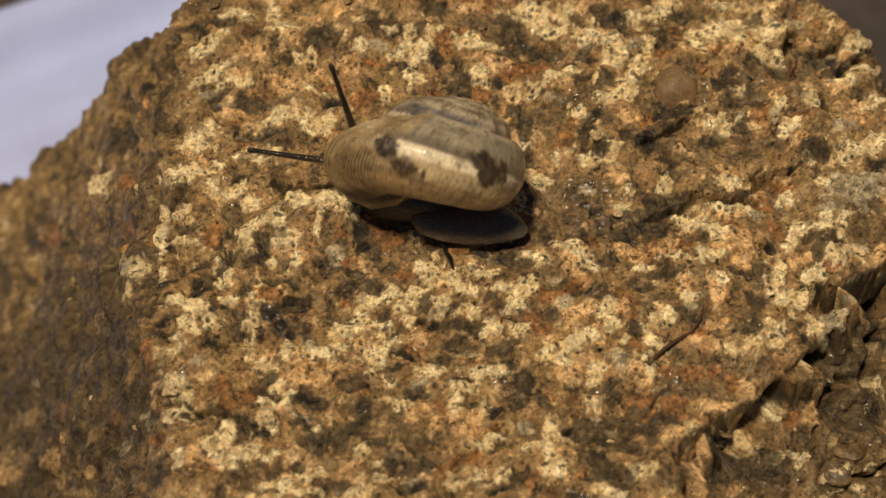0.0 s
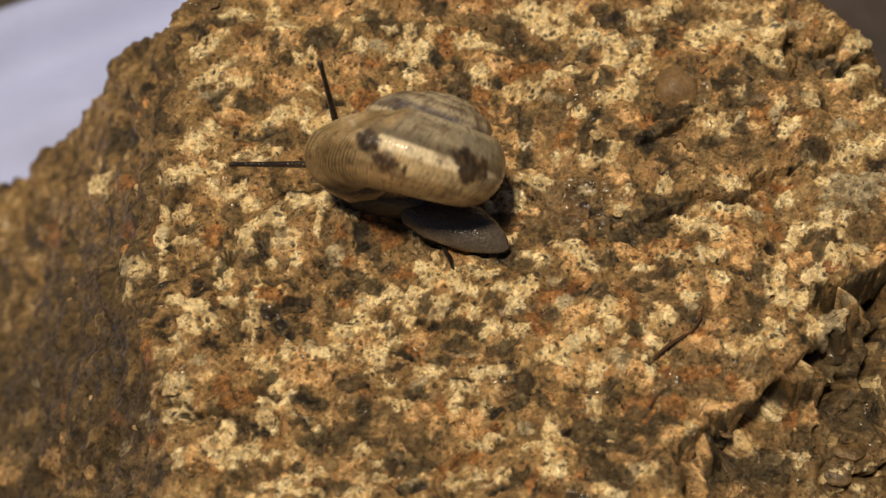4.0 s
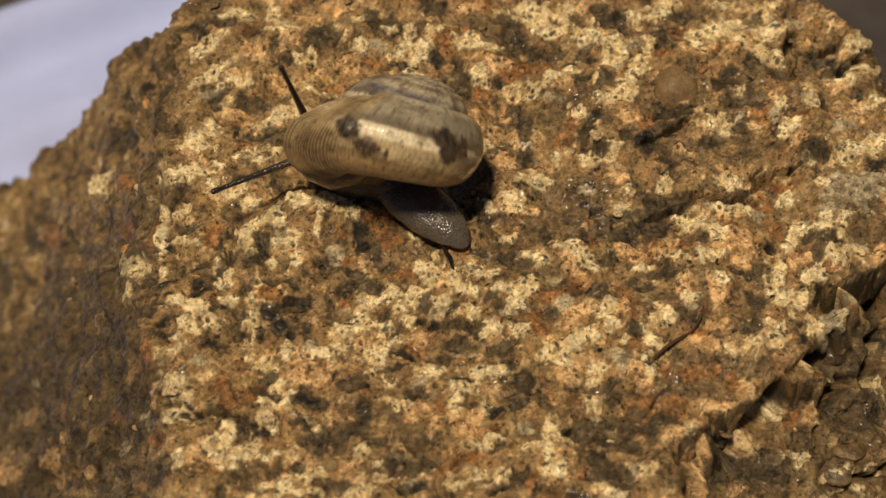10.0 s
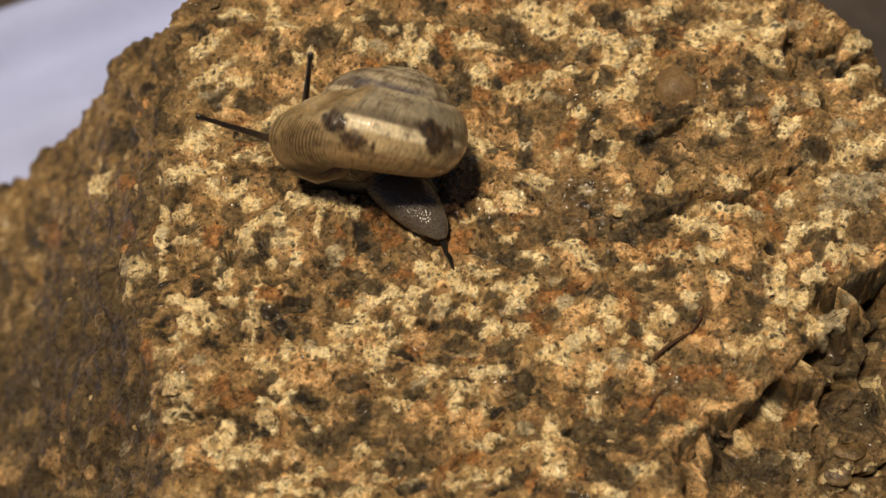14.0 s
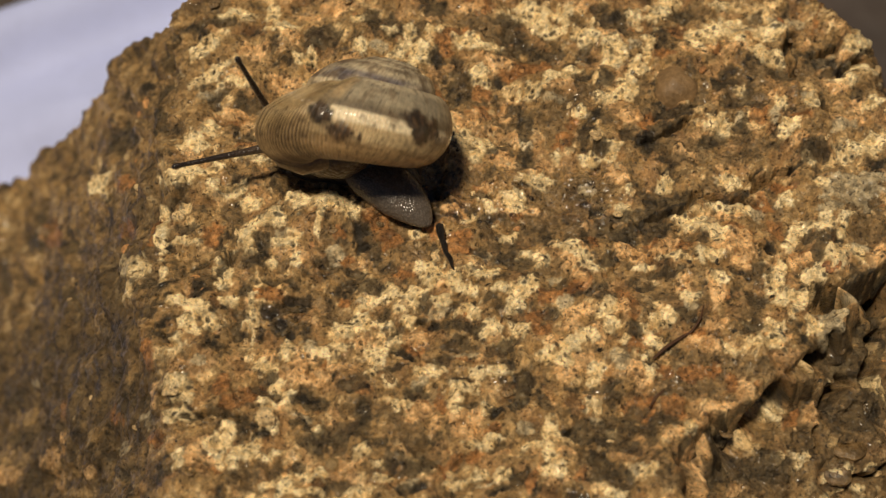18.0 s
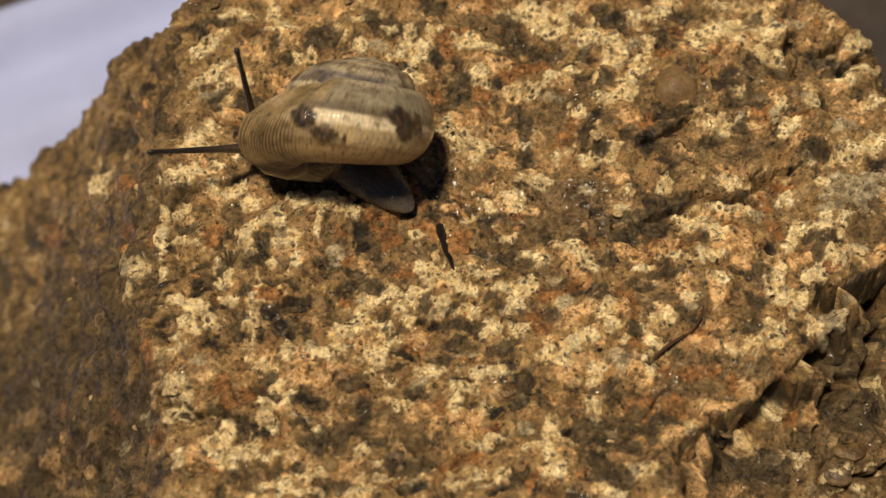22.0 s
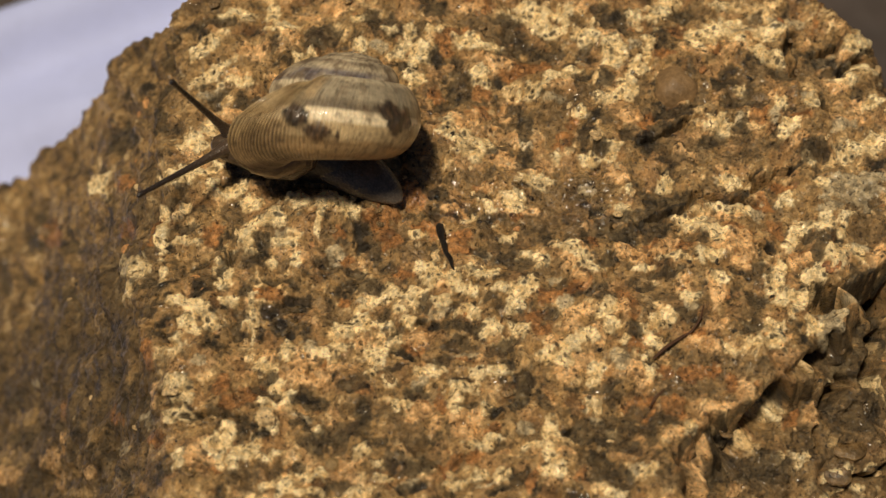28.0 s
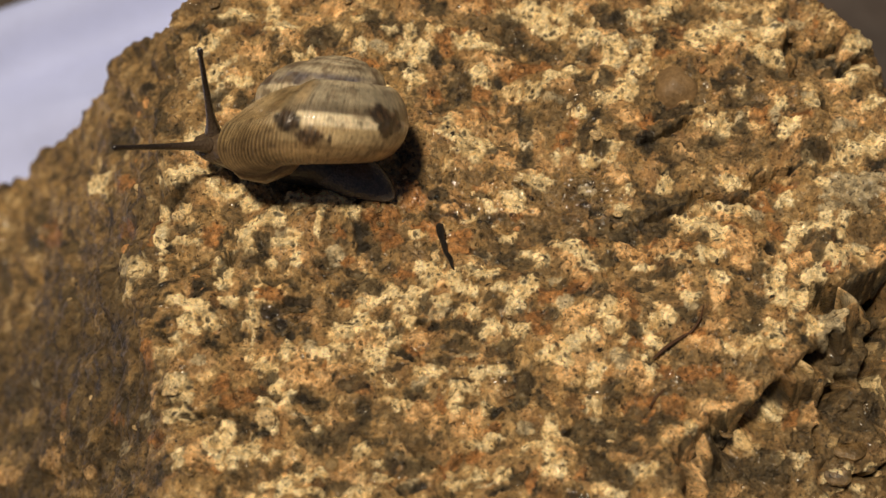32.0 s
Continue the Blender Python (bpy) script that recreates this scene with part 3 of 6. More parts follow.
QUARTZ_B = [
    (-11, -17.3, 0.9, 0.5, -1), (-9.6, -5.2, 1, 0.7, -2), (-9.3, 0.4, 1.3, 1, 12), (-9.1, -6.4, 1.2, 1.1, -14), (-6.6, -14.4, 1.6, 0.6, 0),
    (-6.4, 23.3, 1.3, 1.3, -8), (-5.6, -15.1, 1.4, 0.8, 0), (-3.8, -15.8, 0.9, 0.7, -1), (-3.3, -16.7, 1.3, 1.2, -5), (-3.1, 0.5, 1.6, 1.1, -74),
    (-2.4, -17.5, 1, 0.7, 3), (-1.1, -19.1, 1, 1, -7), (-0.7, 16, 1, 0.8, 85), (-0.6, -14.3, 1, 0.5, -90), (-0.6, -13.3, 1, 0.7, -90),
    (-0.2, 9.6, 0.7, 0.7, 58), (-0.2, 24.7, 1, 0.9, 10), (0.7, -19.1, 1.1, 0.8, 4), (2.1, -10, 1.2, 0.5, 12), (2.7, 7.3, 1, 0.6, 4),
]
QUARTZ_C = [
    (2.8, 14.9, 1.1, 0.7, 0), (3.4, 23.5, 2.1, 1, 0), (4.1, 1.5, 0.9, 0.5, 1), (4.8, 0.7, 1, 0.9, 52), (4.9, 22.3, 1.5, 0.9, 0),
    (5.3, -15.2, 1, 0.7, 88), (5.3, 12.9, 1.1, 0.8, 1), (5.5, -0.9, 1.9, 1.1, 0), (6.6, -16.7, 1.1, 0.8, 36), (8, 2.4, 1, 0.5, 1),
    (8.5, 2.4, 2.9, 1.6, 1), (9, 3.5, 1.3, 0.7, 1), (9, 19.2, 1.5, 0.7, 0), (9.3, -2, 1.2, 0.4, 33), (9.3, 13.2, 1.2, 1.1, 79),
    (9.6, 5.7, 1.2, 0.6, 1), (9.8, 12.1, 1.3, 0.8, 1), (10.4, 1.8, 1.3, 0.7, 1), (10.9, 15.3, 1.7, 0.7, 0), (11, -19.1, 0.9, 0.8, 7),
]
QUARTZ_D = [
    (11.5, 5.2, 3.4, 2.2, 2), (11.6, 6.3, 1.2, 0.9, 3), (12.9, 15.9, 1.5, 0.7, 13), (13.5, 6, 1.5, 0.9, 2), (14.1, -10.4, 0.9, 0.8, 10),
    (14.3, 13.2, 0.8, 0.8, 50), (15.1, -9.9, 0.8, 0.7, 83), (15.5, 7.5, 1.3, 1, 6), (15.9, -10.9, 0.8, 0.6, 81), (16.4, -3.1, 1.2, 0.5, 1),
    (16.7, -5.8, 1.1, 0.7, 85), (17.5, 16.2, 1.8, 0.7, 71), (17.8, 13.8, 0.8, 0.7, 9), (18.1, -21.1, 1.3, 0.7, -1), (18.2, 2.3, 0.8, 0.7, 76),
    (18.3, -2.6, 1.2, 0.5, 1), (18.6, -4.8, 1.7, 0.6, -2), (19.3, 5.7, 1.3, 0.8, 2), (19.6, 9.8, 1.5, 0.9, 3), (19.9, -13, 1.8, 0.7, 1),
]
QUARTZ_E = [
    (20, 0.7, 1.4, 0.7, 1), (20.5, -11.6, 3.2, 1.8, 2), (21.4, 22.8, 1.3, 0.9, 3), (21.5, -10.6, 2.3, 0.9, -11), (22.1, 9.8, 1.5, 1.2, 7),
    (23, 15.6, 1.2, 0.7, 84), (23.3, 6.6, 1.3, 0.8, 3), (23.6, 24.4, 1.2, 1, 69), (24.6, -11.6, 1.7, 0.7, 1), (25, 9.2, 1.3, 0.7, 2),
    (25.5, -6.4, 1, 0.8, 24), (25.5, 15.6, 0.8, 0.6, 56), (25.7, -19.4, 1.8, 0.6, 8), (26.1, 10.9, 1, 0.7, 79), (26.4, -12.1, 1.2, 0.6, 14),
    (26.4, 3.1, 1.3, 0.8, 4), (27.5, 9.8, 1.1, 0.9, 14), (27.7, 17.4, 1.6, 1, 64), (28.4, -18.6, 1.5, 0.9, 58), (28.4, 4, 1.2, 1, 60),
]
QUARTZ_F = [
    (29.3, -15, 1.4, 0.7, 58), (29.3, 18.1, 1, 0.6, 2), (29.6, -11.9, 1.2, 0.5, 38), (30.4, -9.3, 1.3, 0.3, 31), (30.6, 5.7, 1.3, 0.7, 3),
    (31.7, -17, 1.3, 0.7, 6), (31.9, 13.6, 1.1, 0.6, 3), (32.4, 4.5, 1.3, 0.8, 4), (32.4, 18.1, 1, 0.6, 3), (32.5, -6.4, 1.3, 0.7, 15),
    (32.8, -8.1, 1.3, 0.3, 18), (33.2, 12.1, 1.2, 0.7, 80), (33.8, -14.1, 1.9, 0.9, 4), (33.8, 4.5, 1.2, 0.9, 10), (34.5, -12.2, 1.3, 0.9, 12),
    (35.3, -14.8, 1.3, 0.7, 14), (35.5, 14, 1.3, 0.7, 3), (35.6, 6.8, 1.3, 0.8, 1), (35.9, 1.6, 1.2, 1.1, 42), (36.3, 5, 1.8, 1.4, 73),
]
QUARTZ_G = [
    (36.6, 11.5, 1, 0.6, 0),
]
QUARTZ_PATCHES = QUARTZ_A + QUARTZ_B + QUARTZ_C + QUARTZ_D + QUARTZ_E + QUARTZ_F + QUARTZ_G
# dark minerals, plus shade painted along the cracks and below the ledge
DARK_A = [
    (-46.9, 14.9, 2.7, 1, -69), (-43.4, 17.2, 2.7, 0.9, -47), (-43.1, -1.1, 2.1, 0.8, -37), (-42.1, 19.2, 2.5, 0.7, -43), (-40.2, -6.4, 2.7, 0.4, -22),
    (-39.1, -11, 1.1, 0.8, -48), (-37.4, -0.2, 2.3, 0.6, -39), (-36.3, 10.5, 2.6, 0.6, -46), (-35.8, 4.5, 2.1, 0.5, -46), (-30.5, 17.7, 3.4, 1.2, -59),
    (-29.9, -16.2, 1.1, 0.5, -41), (-28.7, -7.8, 1.4, 0.6, -41), (-28, -14.6, 1.1, 0.6, -53), (-27.2, -11.1, 1.2, 0.5, -32), (-26.8, -16.7, 1.1, 0.5, -48),
    (-25.7, 18.5, 1.2, 0.5, 71), (-25.2, 21.3, 1.2, 0.6, -56), (-25, -2.6, 0.7, 0.4, -4), (-25, 13.7, 1.6, 0.7, -65), (-24.7, -12.1, 1, 0.6, -28),
]
DARK_B = [
    (-24.7, 23.2, 1, 0.2, -48), (-24.4, -5.6, 1.1, 0.6, -37), (-23.1, 4.6, 1, 0.4, 76), (-22.7, -8.2, 0.9, 0.3, -8), (-22.4, -19.3, 0.9, 0.4, -35),
    (-22, -12.4, 0.5, 0.2, 62), (-21.9, 22.9, 1.1, 0.5, 12), (-21.8, 1.9, 1.3, 0.4, -3), (-21.3, -15.2, 1, 0.1, 2), (-20.6, -1.7, 0.9, 0.3, 29),
    (-20.3, 14.8, 0.8, 0.6, -36), (-19.8, -15.1, 1.1, 0.2, 6), (-19.8, 15.7, 1.3, 0.4, 22), (-19.8, 22.9, 1.3, 0.5, -1), (-18.5, -1.6, 2.4, 0.3, -82),
    (-18.2, -14.9, 0.8, 0.2, -2), (-18, -1.1, 0.7, 0.4, -60), (-17.7, -15, 1.2, 0.4, -27), (-16.9, -8, 0.7, 0.6, -82), (-16.8, -6.5, 0.9, 0.7, -81),
]
DARK_C = [
    (-16.8, 14.8, 1.2, 0.7, -2), (-16.6, 11.5, 0.8, 0.8, -48), (-16.2, -4.4, 0.7, 0.5, -6), (-16.1, -15.4, 0.9, 0.4, -1), (-15.1, 0.3, 0.7, 0.6, -28),
    (-15.1, 11.2, 1.5, 1.2, 13), (-15, 20.6, 1.2, 0.5, -87), (-14.6, -16.6, 0.6, 0.4, -2), (-14.3, -13.2, 1.1, 0.4, -16), (-14.2, -6.5, 0.8, 0.7, -31),
    (-14, -11.8, 0.7, 0.3, 0), (-14, 10.6, 0.8, 0.6, -3), (-13.9, -3.4, 1.4, 0.3, 0), (-13.9, 8.2, 1, 0.3, 0), (-13.2, -7.2, 0.9, 0.7, -4),
    (-12.6, -5.7, 1.3, 0.6, 11), (-11.4, 20.5, 1.2, 0.6, -1), (-11.3, -19.7, 0.6, 0.5, -74), (-11.3, -16.1, 0.9, 0.5, -32), (-11, 21.8, 1.3, 1, -2),
]
DARK_D = [
    (-10.9, -13.7, 1.7, 0.7, -11), (-10.2, -1.8, 0.8, 0.6, -5), (-10.1, -17.8, 1.2, 0.7, -1), (-9.9, 21.2, 0.9, 0.8, -75), (-9.7, 14.7, 1.1, 0.5, 12),
    (-8.8, -17.1, 1.4, 1, -2), (-8.2, -21.1, 0.9, 0.4, 0), (-7.7, -3.3, 1, 0.5, -1), (-7.4, -16.3, 1.6, 0.9, -1), (-7.3, -12.7, 1.1, 0.7, -1),
    (-6.9, 1, 1.2, 0.9, 80), (-6.8, -2.2, 1.1, 0.5, 3), (-6.5, -15.3, 1.2, 1.1, 89), (-6.4, 22.7, 1.6, 1, -88), (-6.1, -3.5, 1.2, 0.8, 3),
    (-5.9, -0.1, 0.9, 0.9, 55), (-5.1, -17.7, 0.9, 0.4, 2), (-4.9, -6.3, 0.7, 0.4, -89), (-4.8, 23.3, 1, 0.7, 89), (-4.5, -1.9, 0.8, 0.5, 4),
]
DARK_E = [
    (-3.9, -11.1, 0.8, 0.4, 3), (-3.9, -7.7, 1, 0.2, 41), (-3.8, -19.2, 0.9, 0.8, 88), (-3.8, 18.4, 1.2, 0.5, 0), (-3, -9.8, 1, 0.3, -22),
    (-2.8, -21.5, 1.3, 0.5, 0), (-2.2, -13.2, 1.2, 0.6, 0), (-2, -19.6, 1.3, 1, 0), (-1.4, -5.3, 0.9, 0.7, -89), (-1.1, 0, 1, 0.7, -90),
    (-0.7, 3.3, 0.7, 0.6, -89), (-0.7, 19.4, 1.2, 0.7, -90), (-0.7, 24.7, 1.4, 0.8, 14), (-0.4, 5.6, 1.1, 0.7, -90), (-0.2, -10.3, 0.9, 0.5, 3),
    (-0.2, 14.3, 0.7, 0.6, 0), (0.7, -7.3, 1.4, 0.6, 3), (1.1, 18.5, 1.2, 0.6, 90), (1.2, -9, 1.4, 0.5, 11), (1.3, 15.5, 0.8, 0.7, 83),
]
DARK_F = [
    (1.8, 16.7, 1, 0.9, 87), (2.1, -14.3, 0.8, 0.3, 2), (2.1, -7.5, 1.2, 0.5, 0), (3.2, -0.4, 0.7, 0.5, 8), (3.2, 5.4, 1, 0.6, 4),
    (3.7, 2.6, 1.1, 0.6, 25), (4, -5.2, 0.7, 0.4, 1), (4.3, -21.5, 1.3, 0.5, 16), (4.3, -18.1, 1.1, 0.3, 6), (4.4, -14.5, 0.6, 0.6, 4),
    (4.8, 9.9, 0.9, 0.5, 26), (4.9, -9.3, 1.4, 0.6, 12), (4.9, 17.1, 0.7, 0.6, 2), (5.5, -0.9, 1, 0.8, 2), (5.5, 23.6, 0.9, 0.8, 82),
    (5.9, 20.4, 1, 0.7, 1), (6.1, -20.1, 1.2, 0.5, 41), (6.2, -13.3, 1.2, 0.8, 43), (6.3, 14.4, 0.8, 0.6, 7), (6.5, -1.5, 1.1, 0.8, 1),
]
DARK_G = [
    (6.5, 22.3, 1.6, 0.4, 12), (6.7, -12.3, 1.3, 0.8, 72), (7, 21.4, 1.3, 0.9, 73), (7.2, 9.4, 1.2, 0.9, 83), (7.3, 12.9, 1.5, 0.7, 88),
    (7.5, 11.7, 0.8, 0.7, 79), (8.3, -13.7, 0.7, 0.6, 80), (8.9, 0.7, 1, 0.7, 67), (9.2, -6.2, 0.9, 0.6, 14), (9.5, 20.1, 1.5, 0.5, 0),
    (10.4, -12.8, 0.6, 0.3, -2), (10.7, -16.3, 1.1, 0.7, 0), (11.6, -15.8, 0.9, 0.7, 4), (11.9, -20.6, 0.9, 0.7, 4), (12.2, -12.8, 0.7, 0.3, 0),
    (12.3, -4.1, 1.4, 0.5, 9), (12.4, -19.2, 1, 0.9, 73), (12.5, -16.8, 1.2, 1, 6), (12.7, 11.5, 1, 0.7, 67), (12.7, 17.4, 1, 0.5, 20),
]
DARK_H = [
    (12.8, 20.1, 0.8, 0.5, 69), (13, 19.2, 1.2, 0.4, -12), (13.1, 3.5, 1.3, 0.5, 34), (13.3, 13.5, 1.1, 0.5, 36), (13.4, -15.3, 1, 0.7, 63),
    (13.5, -4.7, 1.2, 0.5, 12), (13.6, -12.4, 0.7, 0.6, 39), (13.7, -20.1, 1.2, 0.7, 2), (13.7, -0.9, 1.1, 0.7, 71), (13.8, 2.7, 1.3, 0.5, 12),
    (13.9, 10, 0.8, 0.7, 80), (14.3, 2.5, 3.1, 0.5, 28), (14.3, 24.4, 1.2, 0.6, 1), (14.5, -21.1, 0.9, 0.5, 1), (14.5, 17.4, 0.8, 0.6, 70),
    (14.7, -17.8, 1.1, 0.7, 2), (14.7, -16.3, 1.1, 1, 14), (15.3, 23.4, 1.5, 0.8, -12), (15.7, -14.9, 1.1, 0.7, 2), (15.7, -7.6, 0.7, 0.7, 20),
]
DARK_I = [
    (15.7, 1.5, 1, 0.7, 2), (16.2, 11.2, 0.8, 0.7, 0), (16.3, 22.5, 1, 0.5, -24), (16.5, -16.8, 1, 0.7, 85), (16.5, -16.4, 1, 0.7, 85),
    (16.8, -3.9, 1.1, 0.4, 1), (17.2, 2.6, 1.4, 0.7, 86), (17.5, -15.4, 1.2, 0.6, -2), (17.6, 5.2, 1.2, 0.7, 85), (17.7, 10.3, 1, 0.8, -13),
    (18.3, 4, 1.3, 0.7, 1), (18.6, 1.8, 0.8, 0.8, 70), (18.8, -2.4, 1.4, 0.3, 4), (18.8, 3.9, 3, 1.1, 31), (18.8, 11.3, 1.3, 0.1, 20),
    (19.6, -17.4, 1.8, 0.3, 52), (19.7, 12.1, 1.8, 0.6, 15), (19.9, -6.4, 1.1, 0.4, -11), (20, 8.9, 2, 0.4, -2), (20.1, -19.6, 1.1, 0.3, -83),
]
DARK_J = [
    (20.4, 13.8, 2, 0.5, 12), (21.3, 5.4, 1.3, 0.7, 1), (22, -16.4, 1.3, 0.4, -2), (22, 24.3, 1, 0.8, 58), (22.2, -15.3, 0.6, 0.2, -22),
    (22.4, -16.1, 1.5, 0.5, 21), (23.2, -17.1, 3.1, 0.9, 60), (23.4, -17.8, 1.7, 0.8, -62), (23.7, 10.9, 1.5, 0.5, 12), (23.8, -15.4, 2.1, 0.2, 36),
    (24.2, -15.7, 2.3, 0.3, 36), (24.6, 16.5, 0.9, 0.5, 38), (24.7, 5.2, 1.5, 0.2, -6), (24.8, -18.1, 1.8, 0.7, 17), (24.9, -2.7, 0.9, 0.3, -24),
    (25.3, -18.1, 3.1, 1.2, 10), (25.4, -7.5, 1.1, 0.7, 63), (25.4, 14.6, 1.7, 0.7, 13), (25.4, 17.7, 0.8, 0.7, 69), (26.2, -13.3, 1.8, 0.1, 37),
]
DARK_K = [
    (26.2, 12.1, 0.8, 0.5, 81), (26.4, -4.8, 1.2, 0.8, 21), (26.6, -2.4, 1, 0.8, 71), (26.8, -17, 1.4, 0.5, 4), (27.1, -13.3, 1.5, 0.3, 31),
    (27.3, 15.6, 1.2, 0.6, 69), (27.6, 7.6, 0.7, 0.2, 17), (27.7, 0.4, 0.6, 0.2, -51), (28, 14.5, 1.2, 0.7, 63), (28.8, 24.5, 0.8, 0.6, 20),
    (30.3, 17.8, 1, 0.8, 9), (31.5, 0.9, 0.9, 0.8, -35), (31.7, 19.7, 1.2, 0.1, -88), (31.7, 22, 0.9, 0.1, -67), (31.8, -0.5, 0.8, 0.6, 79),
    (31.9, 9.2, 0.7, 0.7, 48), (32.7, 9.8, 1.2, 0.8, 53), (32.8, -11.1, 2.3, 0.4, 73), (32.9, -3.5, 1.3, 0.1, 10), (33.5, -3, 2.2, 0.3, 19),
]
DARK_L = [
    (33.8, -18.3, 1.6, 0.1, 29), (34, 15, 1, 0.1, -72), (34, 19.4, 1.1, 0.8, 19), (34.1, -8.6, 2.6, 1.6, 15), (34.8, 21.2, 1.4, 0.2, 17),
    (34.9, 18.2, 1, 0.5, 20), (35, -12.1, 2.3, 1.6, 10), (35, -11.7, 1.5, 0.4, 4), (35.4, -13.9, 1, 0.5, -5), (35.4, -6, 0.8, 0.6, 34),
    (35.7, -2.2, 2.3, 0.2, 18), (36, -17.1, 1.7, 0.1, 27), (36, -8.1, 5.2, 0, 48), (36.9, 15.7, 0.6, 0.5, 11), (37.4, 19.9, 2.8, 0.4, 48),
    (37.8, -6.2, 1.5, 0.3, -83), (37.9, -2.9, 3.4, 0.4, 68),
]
DARK_SHADE_PATCHES = DARK_A + DARK_B + DARK_C + DARK_D + DARK_E + DARK_F + DARK_G + DARK_H + DARK_I + DARK_J + DARK_K + DARK_L
# black mineral spots, plus the deepest shade of the cracks as colour
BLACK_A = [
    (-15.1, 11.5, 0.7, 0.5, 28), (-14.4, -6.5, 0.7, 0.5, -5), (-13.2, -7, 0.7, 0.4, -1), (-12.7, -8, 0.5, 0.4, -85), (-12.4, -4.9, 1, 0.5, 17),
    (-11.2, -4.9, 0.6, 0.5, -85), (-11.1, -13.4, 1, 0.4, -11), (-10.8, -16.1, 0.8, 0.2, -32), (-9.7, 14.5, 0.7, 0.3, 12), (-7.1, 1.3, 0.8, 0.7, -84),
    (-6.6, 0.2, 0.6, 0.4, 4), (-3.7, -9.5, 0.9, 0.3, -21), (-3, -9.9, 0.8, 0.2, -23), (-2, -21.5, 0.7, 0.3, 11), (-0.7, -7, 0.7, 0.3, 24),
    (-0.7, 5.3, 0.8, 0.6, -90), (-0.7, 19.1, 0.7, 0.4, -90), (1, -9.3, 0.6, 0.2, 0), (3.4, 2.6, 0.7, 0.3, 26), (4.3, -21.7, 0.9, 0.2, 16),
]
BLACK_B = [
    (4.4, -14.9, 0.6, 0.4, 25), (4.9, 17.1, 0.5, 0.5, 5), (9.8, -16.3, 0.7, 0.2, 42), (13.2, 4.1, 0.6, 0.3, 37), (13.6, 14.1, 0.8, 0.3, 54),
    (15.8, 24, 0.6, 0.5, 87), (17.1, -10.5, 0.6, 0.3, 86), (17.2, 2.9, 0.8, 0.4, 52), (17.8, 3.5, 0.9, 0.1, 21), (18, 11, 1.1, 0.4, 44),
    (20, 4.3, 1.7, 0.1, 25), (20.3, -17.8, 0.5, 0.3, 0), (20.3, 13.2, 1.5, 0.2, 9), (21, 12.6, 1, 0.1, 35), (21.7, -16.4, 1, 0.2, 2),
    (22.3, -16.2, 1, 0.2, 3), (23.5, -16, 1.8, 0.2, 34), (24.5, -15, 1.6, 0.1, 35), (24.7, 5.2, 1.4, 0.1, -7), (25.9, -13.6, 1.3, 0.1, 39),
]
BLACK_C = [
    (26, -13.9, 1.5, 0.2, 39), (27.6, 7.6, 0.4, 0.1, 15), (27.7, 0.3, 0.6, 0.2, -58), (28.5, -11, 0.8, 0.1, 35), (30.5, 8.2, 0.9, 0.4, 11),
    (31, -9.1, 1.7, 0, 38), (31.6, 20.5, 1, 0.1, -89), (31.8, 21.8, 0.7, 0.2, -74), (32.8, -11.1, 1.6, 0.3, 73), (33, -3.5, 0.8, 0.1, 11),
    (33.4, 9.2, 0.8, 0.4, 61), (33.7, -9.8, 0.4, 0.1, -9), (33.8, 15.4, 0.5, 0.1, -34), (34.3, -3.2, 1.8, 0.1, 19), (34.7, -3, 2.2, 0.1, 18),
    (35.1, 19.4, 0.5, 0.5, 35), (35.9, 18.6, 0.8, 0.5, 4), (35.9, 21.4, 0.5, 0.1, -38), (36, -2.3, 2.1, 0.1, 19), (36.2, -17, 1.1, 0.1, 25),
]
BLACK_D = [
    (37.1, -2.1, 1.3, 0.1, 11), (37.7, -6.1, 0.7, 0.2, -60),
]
BLACK_SHADE_PATCHES = BLACK_A + BLACK_B + BLACK_C + BLACK_D
GREY_A = [
    (-39.2, -2.3, 0.9, 0.4, -45), (-27.4, -14.5, 1.4, 0.5, -26), (-24.5, -13.6, 0.9, 0.3, -32), (-20.4, 16.1, 1.3, 0.4, 34), (-19.6, -10.5, 0.8, 0.5, -2),
    (-13.6, 0.9, 0.5, 0.5, -79), (-12.2, 12.6, 0.8, 0.7, -82), (-11.4, 20.5, 0.6, 0.4, 13), (-11.1, -15.4, 0.9, 0.3, -30), (-10.8, -9.5, 0.7, 0.5, -2),
    (-9.2, -0.9, 0.9, 0.8, -82), (-6.8, -4.8, 0.7, 0.3, 0), (-5.8, 20.2, 0.7, 0.5, -1), (-2.8, -21.1, 0.9, 0.3, 23), (-2, -12.3, 0.8, 0.6, 4),
    (-0.2, -6, 0.9, 0.3, 17), (1.9, -9.9, 1.1, 0.3, 8), (3.6, -0.7, 0.7, 0.6, 9), (4.3, -20.5, 1.4, 0.2, 17), (6.6, -16.2, 0.9, 0.5, 41),
]
